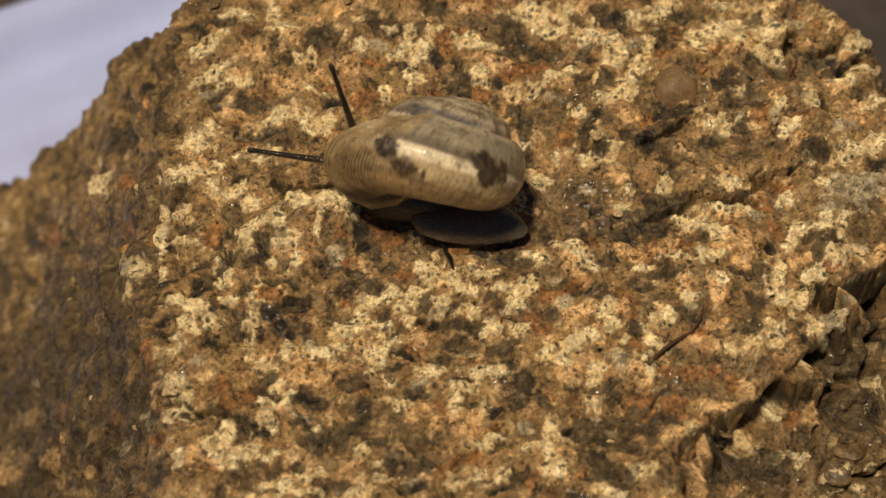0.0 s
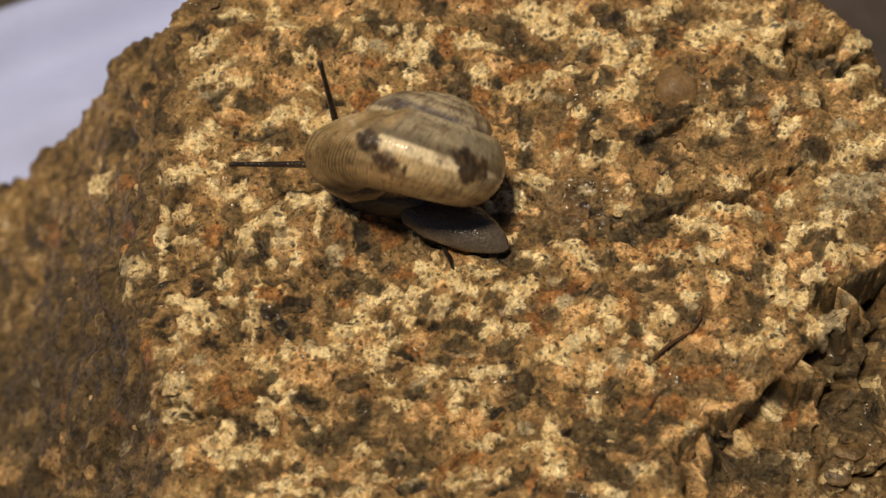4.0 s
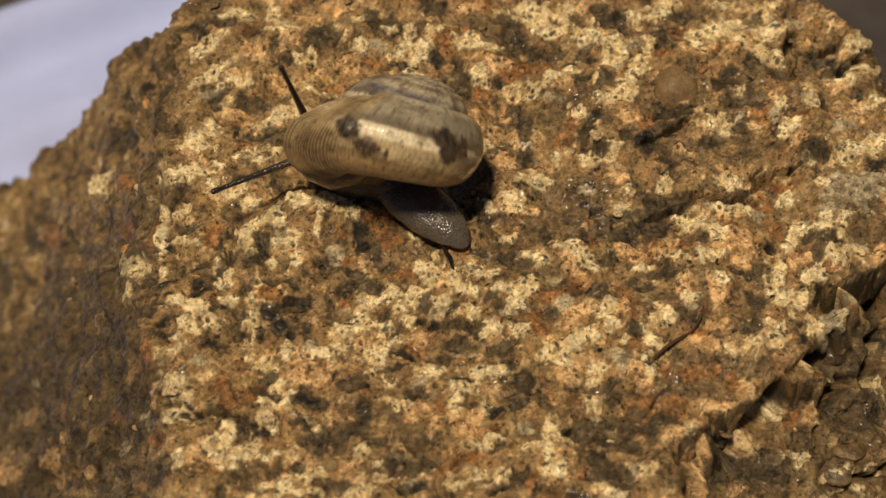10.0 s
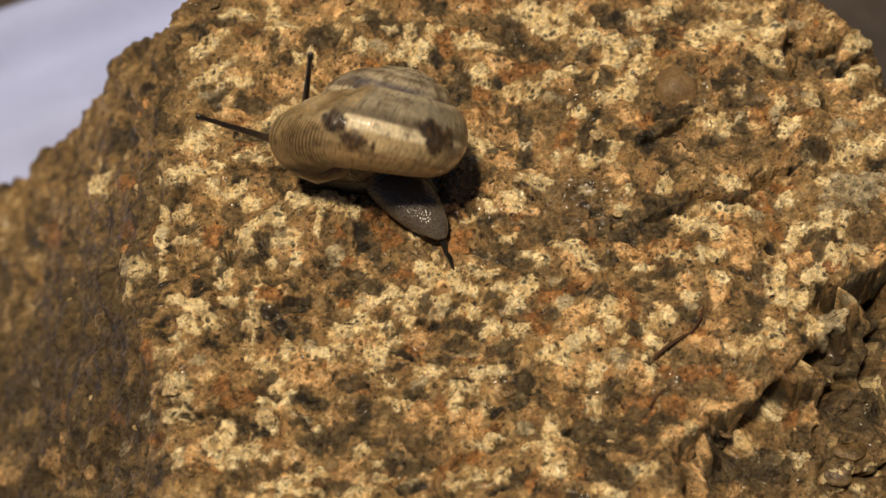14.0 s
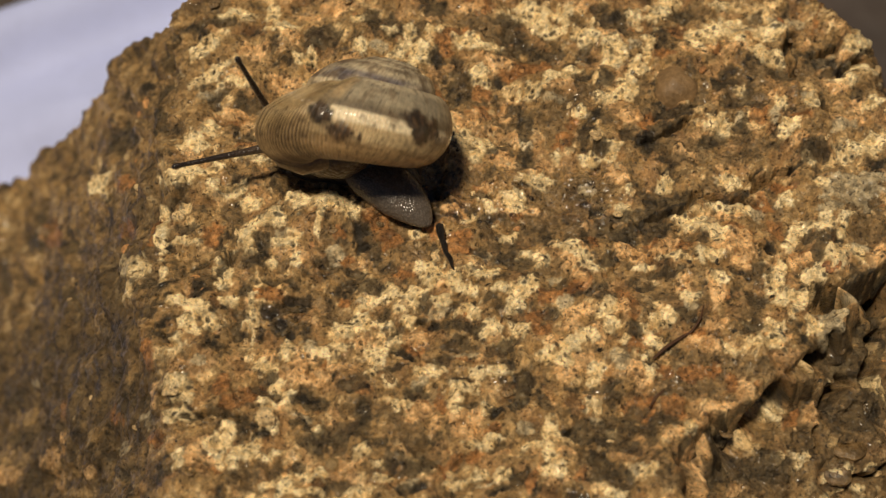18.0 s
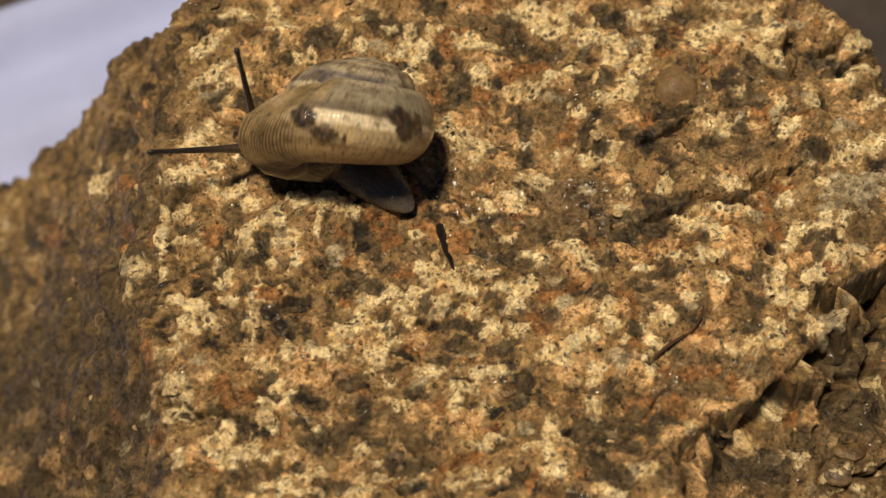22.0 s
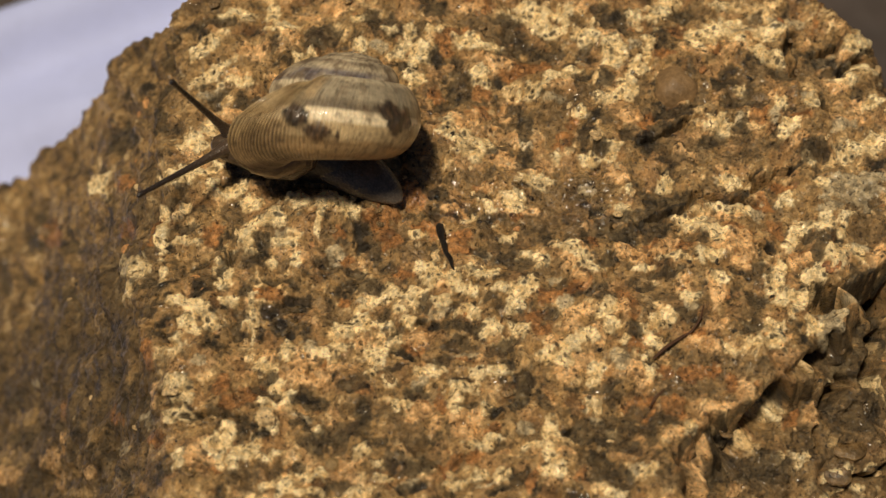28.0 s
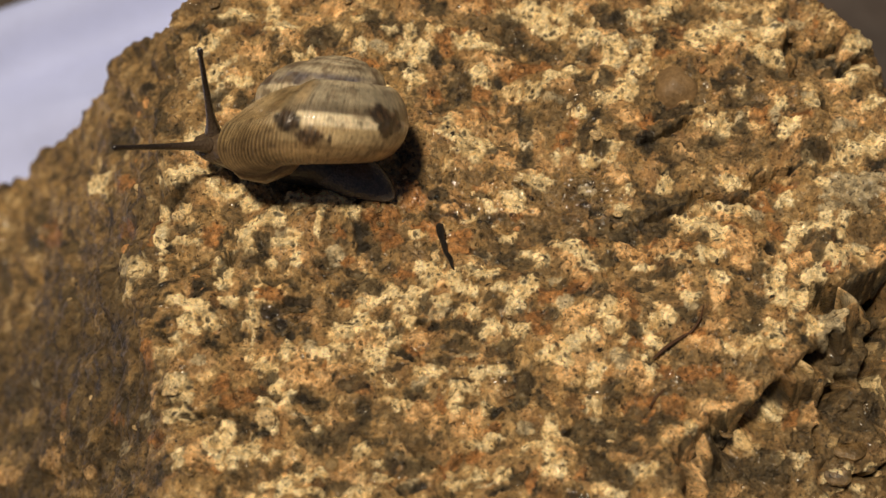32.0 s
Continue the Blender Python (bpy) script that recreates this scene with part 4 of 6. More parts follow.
GREY_B = [
    (7.3, 10.9, 0.8, 0.8, 51), (9.3, -3, 0.7, 0.3, 23), (9.9, 15, 1, 0.5, 13), (10.2, -5.1, 0.7, 0.5, 3), (12.5, -15.3, 0.6, 0.5, -2),
    (12.5, 5.8, 0.6, 0.6, 34), (14.6, -10.4, 0.8, 0.6, 86), (15.4, -20.1, 0.7, 0.6, 64), (15.8, -31.9, 0.3, 0.1, -25), (17.2, 20.9, 0.7, 0.6, 6),
    (20.5, -5.3, 0.7, 0.7, 5), (26.1, 13, 0.7, 0.5, 78), (26.6, 23.2, 1.5, 0.6, -6), (27, 3.7, 0.7, 0.6, 46), (29.3, 13, 0.8, 0.5, 81),
    (30.8, 23.3, 1.1, 0.9, -51), (32.4, 23.6, 0.8, 0.7, 49), (32.5, 14.8, 0.8, 0.7, -86), (32.6, -6.2, 3.6, 0.9, 55), (33.3, 4, 1.2, 0.5, 23),
]
# the broad 2.5 by 1.9 patch puts a pale haze into the colour
GREY_C = [
    (34.5, 19.4, 0.9, 0.8, 28), (35, 6.2, 1.3, 0.7, 3), (35.2, -0, 0.7, 0.5, 34), (35.2, 12.1, 1.2, 0.6, 2), (35.5, 5.9, 2.5, 1.9, 12),
    (36.9, 6.2, 1, 0.9, 31),
]
GREY_PATCHES = GREY_A + GREY_B + GREY_C
KNOBS = [
    (-22.4, 2.9, 0.6, 0.5, 0), (13.3, 10.7, 0.6, 0.5, 0), (15.3, 8.1, 0.5, 0.4, 0), (15.9, 5.8, 0.8, 0.7, 90), (9.2, 0.2, 0.5, 0.5, 90),
    (-14.2, -15.4, 1.1, 0.9, 0), (-21.4, -12.6, 1.3, 1.1, 90), (-29.2, 0.4, 1.6, 0.4, 90), (11.8, 0.2, 1.9, 1.9, 0), (-8.9, 2.9, 2.4, 1.1, 0),
    (35.9, 22.5, 2.2, 1.4, 90), (38.1, 17.6, 1.9, 1.9, 0), (26.4, 21.0, 1.9, 1.9, 0), (17.7, -19.2, 2.4, 2.2, 90), (9.2, -19.1, 2.4, 2.4, 90),
    (25.7, -9.3, 2.2, 1.5, 0), (-26.7, -1.0, 1.9, 0.7, 90),
]
WET = [
    (12.8, 6.3, 0.8, 0.7, 90), (12.2, 4.1, 0.8, 0.6, 0), (13.4, 3.8, 0.6, 0.5, 0), (-15.1, -7.4, 0.5, 0.5, 90), (-20.9, -11.2, 0.5, 0.4, 90),
    (12.0, 5.5, 2.9, 2.7, 0), (0.3, 6.1, 2.4, 1.6, 0), (4.7, 5.1, 2.9, 2.2, 0), (-3.1, 4.9, 1.9, 1.1, 0), (-9.9, -1.8, 1.2, 1.1, 0),
    (-1.2, 13.6, 0.6, 0.5, 0), (2.2, 2.8, 1.9, 1.4, 0), (-13.3, -6.5, 1.9, 1.1, 0),
]
BIG_PALE = [
    (-22.4, 2.9, 0.6, 0.5, 0), (13.3, 10.7, 0.6, 0.5, 0), (15.3, 8.1, 0.5, 0.4, 90), (16.0, 5.7, 0.7, 0.6, 90), (9.3, 0.2, 0.5, 0.5, 90),
    (-14.2, -15.5, 0.9, 0.8, 0), (-21.2, -12.7, 0.9, 0.8, 90), (25.9, -15.8, 1.0, 0.8, 90), (32.0, -11.3, 1.0, 0.8, 90), (15.0, 3.4, 0.5, 0.4, 20),
]
BIG_RUST = [
    (32.6, -1.6, 0.9, 0.7, 90), (31.1, 16.0, 0.7, 0.7, 0), (6.3, 2.6, 0.7, 0.5, 0), (-27.2, 2.0, 0.6, 0.5, 90),
]
BIG_SMOKY = [
    (-2.1, 0.0, 1.4, 1.4, 0), (28.2, 14.5, 1.1, 0.9, 90), (33.6, -15.4, 1.7, 1.6, 0), (32.5, -17.6, 1.2, 1.2, 0),
]


def segment_distance(x, y, ax, ay, bx, by):
    dx, dy = bx - ax, by - ay
    t = np.clip(((x - ax) * dx + (y - ay) * dy) / (dx * dx + dy * dy + 1e-9), 0, 1)
    return np.hypot(x - ax - t * dx, y - ay - t * dy)


def patch_mask(x, y, rows):
    out = np.zeros(x.shape)
    for cx, cy, rx, ry, turn in rows:
        c, s = math.cos(radians(turn)), math.sin(radians(turn))
        near = (np.abs(x - cx) < 2.2 * max(rx, ry)) & (np.abs(y - cy) < 2.2 * max(rx, ry))
        dx, dy = x[near] - cx, y[near] - cy
        q = ((c * dx + s * dy) / rx) ** 2 + ((c * dy - s * dx) / ry) ** 2
        out[near] = np.maximum(out[near], np.exp(-q * 0.9))
    return out


def along_face(x, y):
    """Stretches x down the steep side, so that its grains keep their size."""
    return np.where(x < -24, -24 + (x + 24) * 1.88, x)


def blend(a, b, w):
    return a + (b - a) * w[..., None]


# minerals, with crack shade in the dark and black rows, laid over one another in this order: patches, two colours
# between which a grain varies, cover, relief
PATCH_LAYERS = [
    (QUARTZ_PATCHES, (0.10, 0.067, 0.031), (0.26, 0.175, 0.086), 0.8, -0.05), (TAN_PATCHES, (0.28, 0.172, 0.070), (0.50, 0.335, 0.155), 0.75, 0.15),
    (RUST_PATCHES, (0.16, 0.070, 0.023), (0.48, 0.225, 0.078), 0.85, 0.0), (PINK_PATCHES, (0.48, 0.270, 0.110), (0.92, 0.60, 0.300), 0.9, 0.2),
    (GREY_PATCHES, (0.28, 0.225, 0.140), (0.64, 0.54, 0.36), 0.8, 0.1), (CREAM_PATCHES, (0.72, 0.53, 0.27), (1.0, 0.82, 0.50), 0.97, 0.18),
    (DARK_SHADE_PATCHES, (0.020, 0.016, 0.010), (0.120, 0.088, 0.046), 0.88, -0.2), (BLACK_SHADE_PATCHES, (0.010, 0.008, 0.006), (0.042, 0.033, 0.021), 0.92, -0.3),
]


def rock_surface(x, y):
    """Places on the rock's skin (mm), their colour (minerals and painted crack shade) and wetness, for points of the
    plan.
    """
    z = rock_faces(x, y)
    s = along_face(x, y)
    crack = np.zeros(x.shape)
    kx, ky = x + 0.6 * fractal(x, y, 2.4, 81, 3), y + 0.6 * fractal(x, y, 2.4, 85, 3)
    for ax, ay, bx, by, width, depth in CRACKS:
        crack = np.maximum(crack, depth * (1 - step(0.15 * width, 1.25 * width, segment_distance(kx, ky, ax, ay, bx, by))))
    crack = crack * (0.9 + 0.35 * fractal(x, y, 2.0, 89, 3))
    s, t = s + 0.2 * crack, y - 0.2 * crack
    w1, w2 = fractal(s, t, 1.8, 21, 4), fractal(s, t, 1.8, 31, 4)
    wx, wy = s + 0.4 * w1, t + 0.4 * w2
    d1, d2, big, big2 = cells(wx, wy, 3.6, 41)
    e1, e2, mid, mid2 = cells(wx, wy, 1.5, 51)
    f1, f2, small, small2 = cells(s + 0.12 * w2, t + 0.12 * w1, 0.5, 61)
    g1, g2, tiny, tiny2 = cells(s, t, 0.27, 65)
    px, py = x + 0.4 * w1, y + 0.4 * w2
    knob = patch_mask(x + 0.2 * w1, y + 0.2 * w2, KNOBS)

    def dome(d, d_next, reach):
        return np.sqrt(np.clip(1 - (d / reach) ** 2, 0, 1)) * step(0, 0.2, d_next - d)

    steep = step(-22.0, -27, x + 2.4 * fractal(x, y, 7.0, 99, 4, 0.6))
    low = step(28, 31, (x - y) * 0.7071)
    # which mineral a grain is: first the ground mass, then the patches that one can pick out, painted shade among them
    v = 0.40 * fractal(s, t, 2.6, 71, 5, 0.66) + 0.36 * (mid2 - 0.5) + 0.22 * (big2 - 0.5) + 0.26 * (small2 - 0.5) + 0.12 * (tiny2 - 0.5) - 0.06 * steep + 0.12
    olive, brown = np.array((0.026, 0.020, 0.012)), np.array((0.130, 0.088, 0.042))
    tan, cream = np.array((0.335, 0.215, 0.094)), np.array((0.84, 0.62, 0.33))
    black = np.array((0.022, 0.018, 0.012))
    c = blend(olive, brown, step(-0.36, -0.1, v))
    c = blend(c, tan, step(-0.12, 0.1, v))
    c = blend(c, cream, step(0.3, 0.6, v))
    n1, n2 = fractal(s, t, 1.3, 201, 5, 0.65), fractal(s, t, 1.3, 211, 5, 0.65)
    ochre = np.array((0.32, 0.170, 0.066)) + np.array((0.30, 0.20, 0.11)) * mid2[..., None]
    c = blend(c, ochre, 0.5 * step(0.0, 0.45, fractal(s, t, 2.4, 75, 5, 0.62)) * (1 - 0.7 * steep))      # iron stain
    # a darker brown over the steep side and the low ledge, varying along y, thinner over the larger grains
    brown_cover = np.clip(steep * (0.85 - 0.62 * step(-2, 14, y) - 0.4 * step(-13, -20, y)) + 0.45 * low, 0, 1)
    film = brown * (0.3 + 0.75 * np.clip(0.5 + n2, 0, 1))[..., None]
    c = blend(c, film, brown_cover)
    rise = np.zeros(x.shape)
    pale = np.zeros(x.shape)
    for k, (rows, deep, light, cover, lift) in enumerate(PATCH_LAYERS):
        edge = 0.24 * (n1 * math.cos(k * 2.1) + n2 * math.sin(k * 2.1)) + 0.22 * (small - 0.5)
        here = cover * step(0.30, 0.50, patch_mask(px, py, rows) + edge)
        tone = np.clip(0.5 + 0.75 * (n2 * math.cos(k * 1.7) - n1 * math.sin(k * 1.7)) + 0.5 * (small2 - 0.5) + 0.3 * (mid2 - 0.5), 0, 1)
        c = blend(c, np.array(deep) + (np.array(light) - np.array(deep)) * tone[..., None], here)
        rise = rise * (1 - here) + lift * here
        pale = pale * (1 - here) + (here if k in (3, 5) else 0)
    c = blend(c, film, 0.5 * brown_cover)
    dust = step(0.1, 0.6, fractal(s, t, 4.0, 97, 4, 0.6))
    c = blend(c, tan * 0.8, 0.15 * dust)
    crust = step(0.5, 0.8, lattice(np.floor(small * 4093), np.floor(small2 * 4091), 5))
    speck = step(0.5, 0.3, f1 + 0.12 * n1) * crust * step(-0.3, 0.25, fractal(s, t, 2.2, 91, 3)) * (0.45 + 0.55 * pale)
    c = blend(c, black * 1.4, 0.88 * speck)
    wet = np.clip(patch_mask(x, y, WET) + 0.5 * speck, 0, 1)

    lump = 0.9 * fractal(s, t, 9.0, 11, 3) + 0.5 * fractal(s, t, 2.6, 15, 5, 0.55) + (1.0 * steep + 0.9 * low) * fractal(s * 0.8, t, 5.0, 17, 3, 0.5)
    lump = lump * (1 - 0.25 * steep) + (1 - 0.6 * steep) * (0.7 * dome(d1, d2, 0.85) * (big - 0.3) + 0.3 * dome(e1, e2, 0.8) * (mid - 0.3) + 0.12 * dome(f1, f2, 0.8) * (small - 0.3)) + 0.04 * tiny
    lump = lump + rise + 0.8 * knob - 0.05 * speck - crack
    # push the skin out along the broad face's own normal
    h = 0.3
    gx = (rock_faces(x + h, y) - rock_faces(x - h, y)) / (2 * h)
    gy = (rock_faces(x, y + h) - rock_faces(x, y - h)) / (2 * h)
    size = np.sqrt(1 + gx * gx + gy * gy)
    place = np.stack([x - gx / size * lump, y - gy / size * lump, TOP + z + lump / size], -1)
    return place, c, wet


def axis_steps(lo, a, b, hi, fine, coarse):
    """Even fine steps from a to b, widening steps out to lo and hi."""
    mid = np.arange(a, b + 1e-6, fine)
    n = int((a - lo) / coarse)
    m = int((hi - b) / coarse)
    return np.concatenate([np.linspace(lo, a, n, endpoint=False), mid, np.linspace(b, hi, m + 1)[1:]])


def build_rock():
    xs = axis_steps(-98, -50, 43, 82, 0.1, 1.0)
    ys = axis_steps(-82, -24, 32, 56, 0.1, 1.0)
    gx, gy = np.meshgrid(xs, ys)
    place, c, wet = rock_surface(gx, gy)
    z = np.maximum(place[..., 2], -0.4)
    ny, nx = z.shape
    keep = np.maximum.reduce([z[:-1, :-1], z[1:, :-1], z[:-1, 1:], z[1:, 1:]]) > -0.39
    i = (np.arange(ny - 1)[:, None] * nx + np.arange(nx - 1)[None, :])[keep]
    quads = np.stack([i, i + 1, i + nx + 1, i + nx], -1)
    used = np.zeros(ny * nx, bool)
    used[quads.ravel()] = True
    renum = np.cumsum(used) - 1
    quads = renum[quads]
    co = np.stack([place[..., 0], place[..., 1], z], -1).reshape(-1, 3)[used] * MM
    me = bpy.data.meshes.new("granite_rock")
    me.vertices.add(len(co))
    me.vertices.foreach_set("co", co.ravel())
    me.loops.add(quads.size)
    me.loops.foreach_set("vertex_index", quads.ravel())
    me.polygons.add(len(quads))
    me.polygons.foreach_set("loop_start", np.arange(len(quads)) * 4)
    me.update(calc_edges=True)
    me.shade_smooth()
    # mineral colours, with the painted crack shade in them
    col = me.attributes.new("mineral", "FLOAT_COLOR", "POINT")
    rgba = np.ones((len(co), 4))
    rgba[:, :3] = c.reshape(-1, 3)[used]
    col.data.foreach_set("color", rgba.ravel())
    w = me.attributes.new("wet", "FLOAT", "POINT")
    w.data.foreach_set("value", wet.ravel()[used])
    me.materials.append(GRANITE)
    return tagged(new("granite_rock", me), "rough lump of golden brown weathered granite with cream and rust grains", "rock")


def ground_at(x, y):
    """Height of the bare rock under a point, mm."""
    return float(rock_surface(np.array([[x]], float), np.array([[y]], float))[0][0, 0, 2])


rock = build_rock()


# ---- helpers for parts ----
def part(name, bm, mat, parent=None, label="", smooth=True):
    me = bpy.data.meshes.new(name)
    bm.to_mesh(me)
    bm.free()
    if smooth:
        me.shade_smooth()
    me.materials.append(mat)
    ob = new(name, me)
    if parent:
        ob.parent = parent
    return tagged(ob, label)


def tube(sections, n=20):
    """A closed skin through sections (centre, half width, half height, turn about z in degrees), mm, rings across the way."""
    bm = bmesh.new()
    rings = []
    count = len(sections)
    for k, (c, w, h) in enumerate(sections):
        a = Vector(sections[max(k - 1, 0)][0])
        b = Vector(sections[min(k + 1, count - 1)][0])
        way = (b - a).normalized()
        up = Vector((0, 0, 1)) if abs(way.z) < 0.9 else Vector((0, 1, 0))
        side = way.cross(up).normalized()
        up = side.cross(way)
        rings.append([bm.verts.new((Vector(c) + side * (w * math.cos(q)) + up * (h * math.sin(q))) * MM)
                      for q in (2 * math.pi * j / n for j in range(n))])
    for r, s in zip(rings, rings[1:]):
        for j in range(n):
            bm.faces.new((r[j], r[(j + 1) % n], s[(j + 1) % n], s[j]))
    bm.faces.new(list(reversed(rings[0])))
    bm.faces.new(rings[-1])
    bmesh.ops.recalc_face_normals(bm, faces=bm.faces)
    return bm


# ---- table and cloth ----
WOOD = plain("brown_table_wood", (0.06, 0.044, 0.037), 0.6, 40, 0.4, 0.0004)
CLOTH = plain("pale_cloth", (0.45, 0.51, 0.82), 0.9, 120, 0.06, 0.0001)


def build_ground():
    bm = bmesh.new()
    bmesh.ops.create_grid(bm, x_segments=8, y_segments=8, size=60)
    return tagged(part("ground", bm, WOOD), "brown wooden table top under the rock", "table", kind="structure")


def build_cloth():
    """A cloth sheet with soft diagonal folds, a hand's width behind the rock."""
    bm = bmesh.new()
    nx, ny = 220, 150
    rows = []
    for j in range(ny + 1):
        row = []
        for i in range(nx + 1):
            x = -180 + 170 * i / nx
            y = -20 + (65.8 + 0.4 * (x + 60) + 20) * j / ny
            q = (y - x * 0.45) / 1.1
            z = 2.6 + 1.7 * math.sin(q / 3.0 + 0.02 * x + 0.6 * math.sin(x / 17)) + 0.35 * math.sin(q / 1.5 + 1.0 + 0.05 * y)
            z += 1.2 * noise.noise((x / 30, y / 30, 0.0))
            under = max(0.0, min(1.0, (x + 110) / 15)) * max(0.0, min(1.0, (52 - y) / 10))
            z = max(z, 0.8) * (1 - under) + 0.8 * under
            row.append(bm.verts.new((x * MM, y * MM, z * MM)))
        rows.append(row)
    for a, b in zip(rows, rows[1:]):
        for i in range(nx):
            bm.faces.new((a[i], a[i + 1], b[i + 1], b[i]))
    ob = part("cloth", bm, CLOTH)
    m = ob.modifiers.new("thickness", "SOLIDIFY")
    m.thickness, m.offset = 0.0005, -1
    return tagged(ob, "pale blue cloth in soft folds under the rock", "cloth")


build_ground()
build_cloth()


# ---- grains and crystals that stand out of the rock ----
def grain_material(name, dark, light, rough, clear=0.0):
    m, nt, b = material(name)
    info = nt.nodes.new("ShaderNodeObjectInfo")
    own = ramp(nt, info.outputs["Random"], (0.0, dark), (1.0, light))
    blotch = ramp(nt, grain(nt, 1100, 4, 0.65), (0.3, 0.45), (0.68, 1.2))
    nt.links.new(crumbs(nt, mix(nt, "MULTIPLY", 1.0, own, blotch)), b.inputs["Base Color"])
    nt.links.new(ramp(nt, grain(nt, 2500, 3), (0.35, rough * 0.6), (0.65, rough * 1.3)), b.inputs["Roughness"])
    b.inputs["Coat Weight"].default_value = 0.05
    b.inputs["Coat Roughness"].default_value = 0.3
    b.inputs["Subsurface Weight"].default_value = clear
    b.inputs["Subsurface Radius"].default_value = (0.0009, 0.0006, 0.0003)
    relief(nt, b, grain(nt, 3500, 4, 0.65), 0.0002, 0.8)
    return m


FELDSPAR = grain_material("cream_feldspar", (0.44, 0.30, 0.15), (0.80, 0.60, 0.33), 0.6)
RUSTY = grain_material("rusty_feldspar", (0.30, 0.13, 0.045), (0.55, 0.29, 0.11), 0.6)
SMOKY = grain_material("smoky_quartz", (0.12, 0.075, 0.032), (0.30, 0.195, 0.09), 0.3, 0.0)
MICA = grain_material("black_mica", (0.02, 0.017, 0.013), (0.06, 0.046, 0.03), 0.3)


def grain_mesh(name, mat, seed, flat, worn):
    """A worn, angular crumb of radius 1 mm, its middle at the origin."""
    bm = bmesh.new()
    bmesh.ops.create_icosphere(bm, subdivisions=3, radius=1.0)
    rnd = random.Random(seed)
    cuts = []
    for k in range(7):
        n = Vector((rnd.uniform(-1, 1), rnd.uniform(-1, 1), rnd.uniform(-0.2, 1))).normalized()
        cuts.append((n, rnd.uniform(0.45, 0.8) + worn))
    for v in bm.verts:
        p = v.co.copy()
        for n, d in cuts:
            over = p.dot(n) - d
            if over > 0:
                p -= n * over * 0.95
        p *= 1 + 0.14 * noise.noise(p * 2.3 + Vector((seed, 0, 0))) + 0.06 * noise.noise(p * 6 + Vector((0, seed, 0)))
        v.co = Vector((p.x, p.y, p.z * flat)) * MM
    me = bpy.data.meshes.new(name)
    bm.to_mesh(me)
    bm.free()
    me.shade_smooth()
    me.materials.append(mat)
    return me


CRUMBS = {name: [grain_mesh(name, mat, 10 * k + seed, flat, worn) for seed in range(4)] for k, (name, mat, flat, worn) in enumerate((
    ("feldspar_grain", FELDSPAR, 0.8, 0.05), ("rusty_grain", RUSTY, 0.75, 0.05), ("quartz_grain", SMOKY, 0.75, 0.25), ("mica_grain", MICA, 0.6, 0.0)))}


def add_grain(kind, place, size, rnd, sink=0.35, long=1.0):
    ob = new(kind, rnd.choice(CRUMBS[kind]))
    ob.parent = rock
    x, y, z = place
    ob.matrix_basis = (pose(x * MM, y * MM, (z - sink * size) * MM, rnd.uniform(-25, 25), rnd.uniform(-25, 25), rnd.uniform(0, 360))
                       @ Matrix.Diagonal((size * long, size, size * (0.4 if kind == "quartz_grain" else rnd.uniform(0.5, 0.75)), 1)))
    return ob


def scatter_grains():
    rnd = random.Random(7)
    # the large ones one can pick out
    for kinds, rows in ((("feldspar_grain",), BIG_PALE), (("rusty_grain",), BIG_RUST), (("quartz_grain",), BIG_SMOKY)):
        pts = rock_surface(np.array([[r[0] for r in rows]], float), np.array([[r[1] for r in rows]], float))[0][0]
        for r, at in zip(rows, pts):
            add_grain(kinds[0], at, 0.5 * (r[2] + r[3]), rnd, 0.42 if kinds[0] != "quartz_grain" else 0.3, max(1.0, r[2] / r[3]) ** 0.5)
    # the many small ones between
    n = 330
    x = np.array([[rnd.uniform(-36, 40) for k in range(n)]])
    y = np.array([[rnd.uniform(-23, 29) for k in range(n)]])
    pts = rock_surface(x, y)[0][0]
    masks = [patch_mask(x, y, m)[0] for m in (CREAM_PATCHES, RUST_PATCHES, QUARTZ_PATCHES, DARK_SHADE_PATCHES)]
    names = ("feldspar_grain", "rusty_grain", "quartz_grain", "mica_grain")
    for k in range(n):
        if pts[k][2] < TOP - 24:
            continue
        odds = [0.05 + masks[0][k], 0.05 + masks[1][k], 0.1 + masks[2][k], 0.05 + masks[3][k]]
        kind = rnd.choices(names, odds)[0]
        size = rnd.choice((0.25, 0.3, 0.35, 0.45, 0.6)) * (0.5 if kind == "mica_grain" else 1.0)
        add_grain(kind, pts[k], size, rnd, rnd.uniform(0.25, 0.45), rnd.uniform(1.0, 1.4))


scatter_grains()


# ---- small things lying on the rock ----
SPLINTER = plain("charred_wood", (0.022, 0.017, 0.013), 0.4, 1500, 0.6, 0.0006, 0.3)
FIBRE = plain("brown_rootlet", (0.10, 0.042, 0.016), 0.55, 1500, 0.4, 0.0002)


def water_material():
    m, nt, b = material("water")
    b.inputs["Base Color"].default_value = (0.95, 0.97, 1.0, 1)
    b.inputs["Roughness"].default_value = 0.1
    b.inputs["Transmission Weight"].default_value = 1.0
    b.inputs["IOR"].default_value = 1.33
    return m


WATER = water_material()


def on_rock(points, lift):
    a = np.array(points, float)
    at = rock_surface(a[None, :, 0], a[None, :, 1])[0][0]
    return [(x, y, z + lift) for x, y, z in at]


def strand(name, points, widths, mat, label, category, lift=0.12, height=0.8):
    way = on_rock(points, lift)
    heights = [w[2] for w in way]
    top = max(heights)
    way = [(x, y, 0.35 * z + 0.65 * top) for x, y, z in way]
    ob = part(name, tube([(c, w, w * height) for c, w in zip(way, widths)], 10), mat)
    return tagged(ob, label, category)


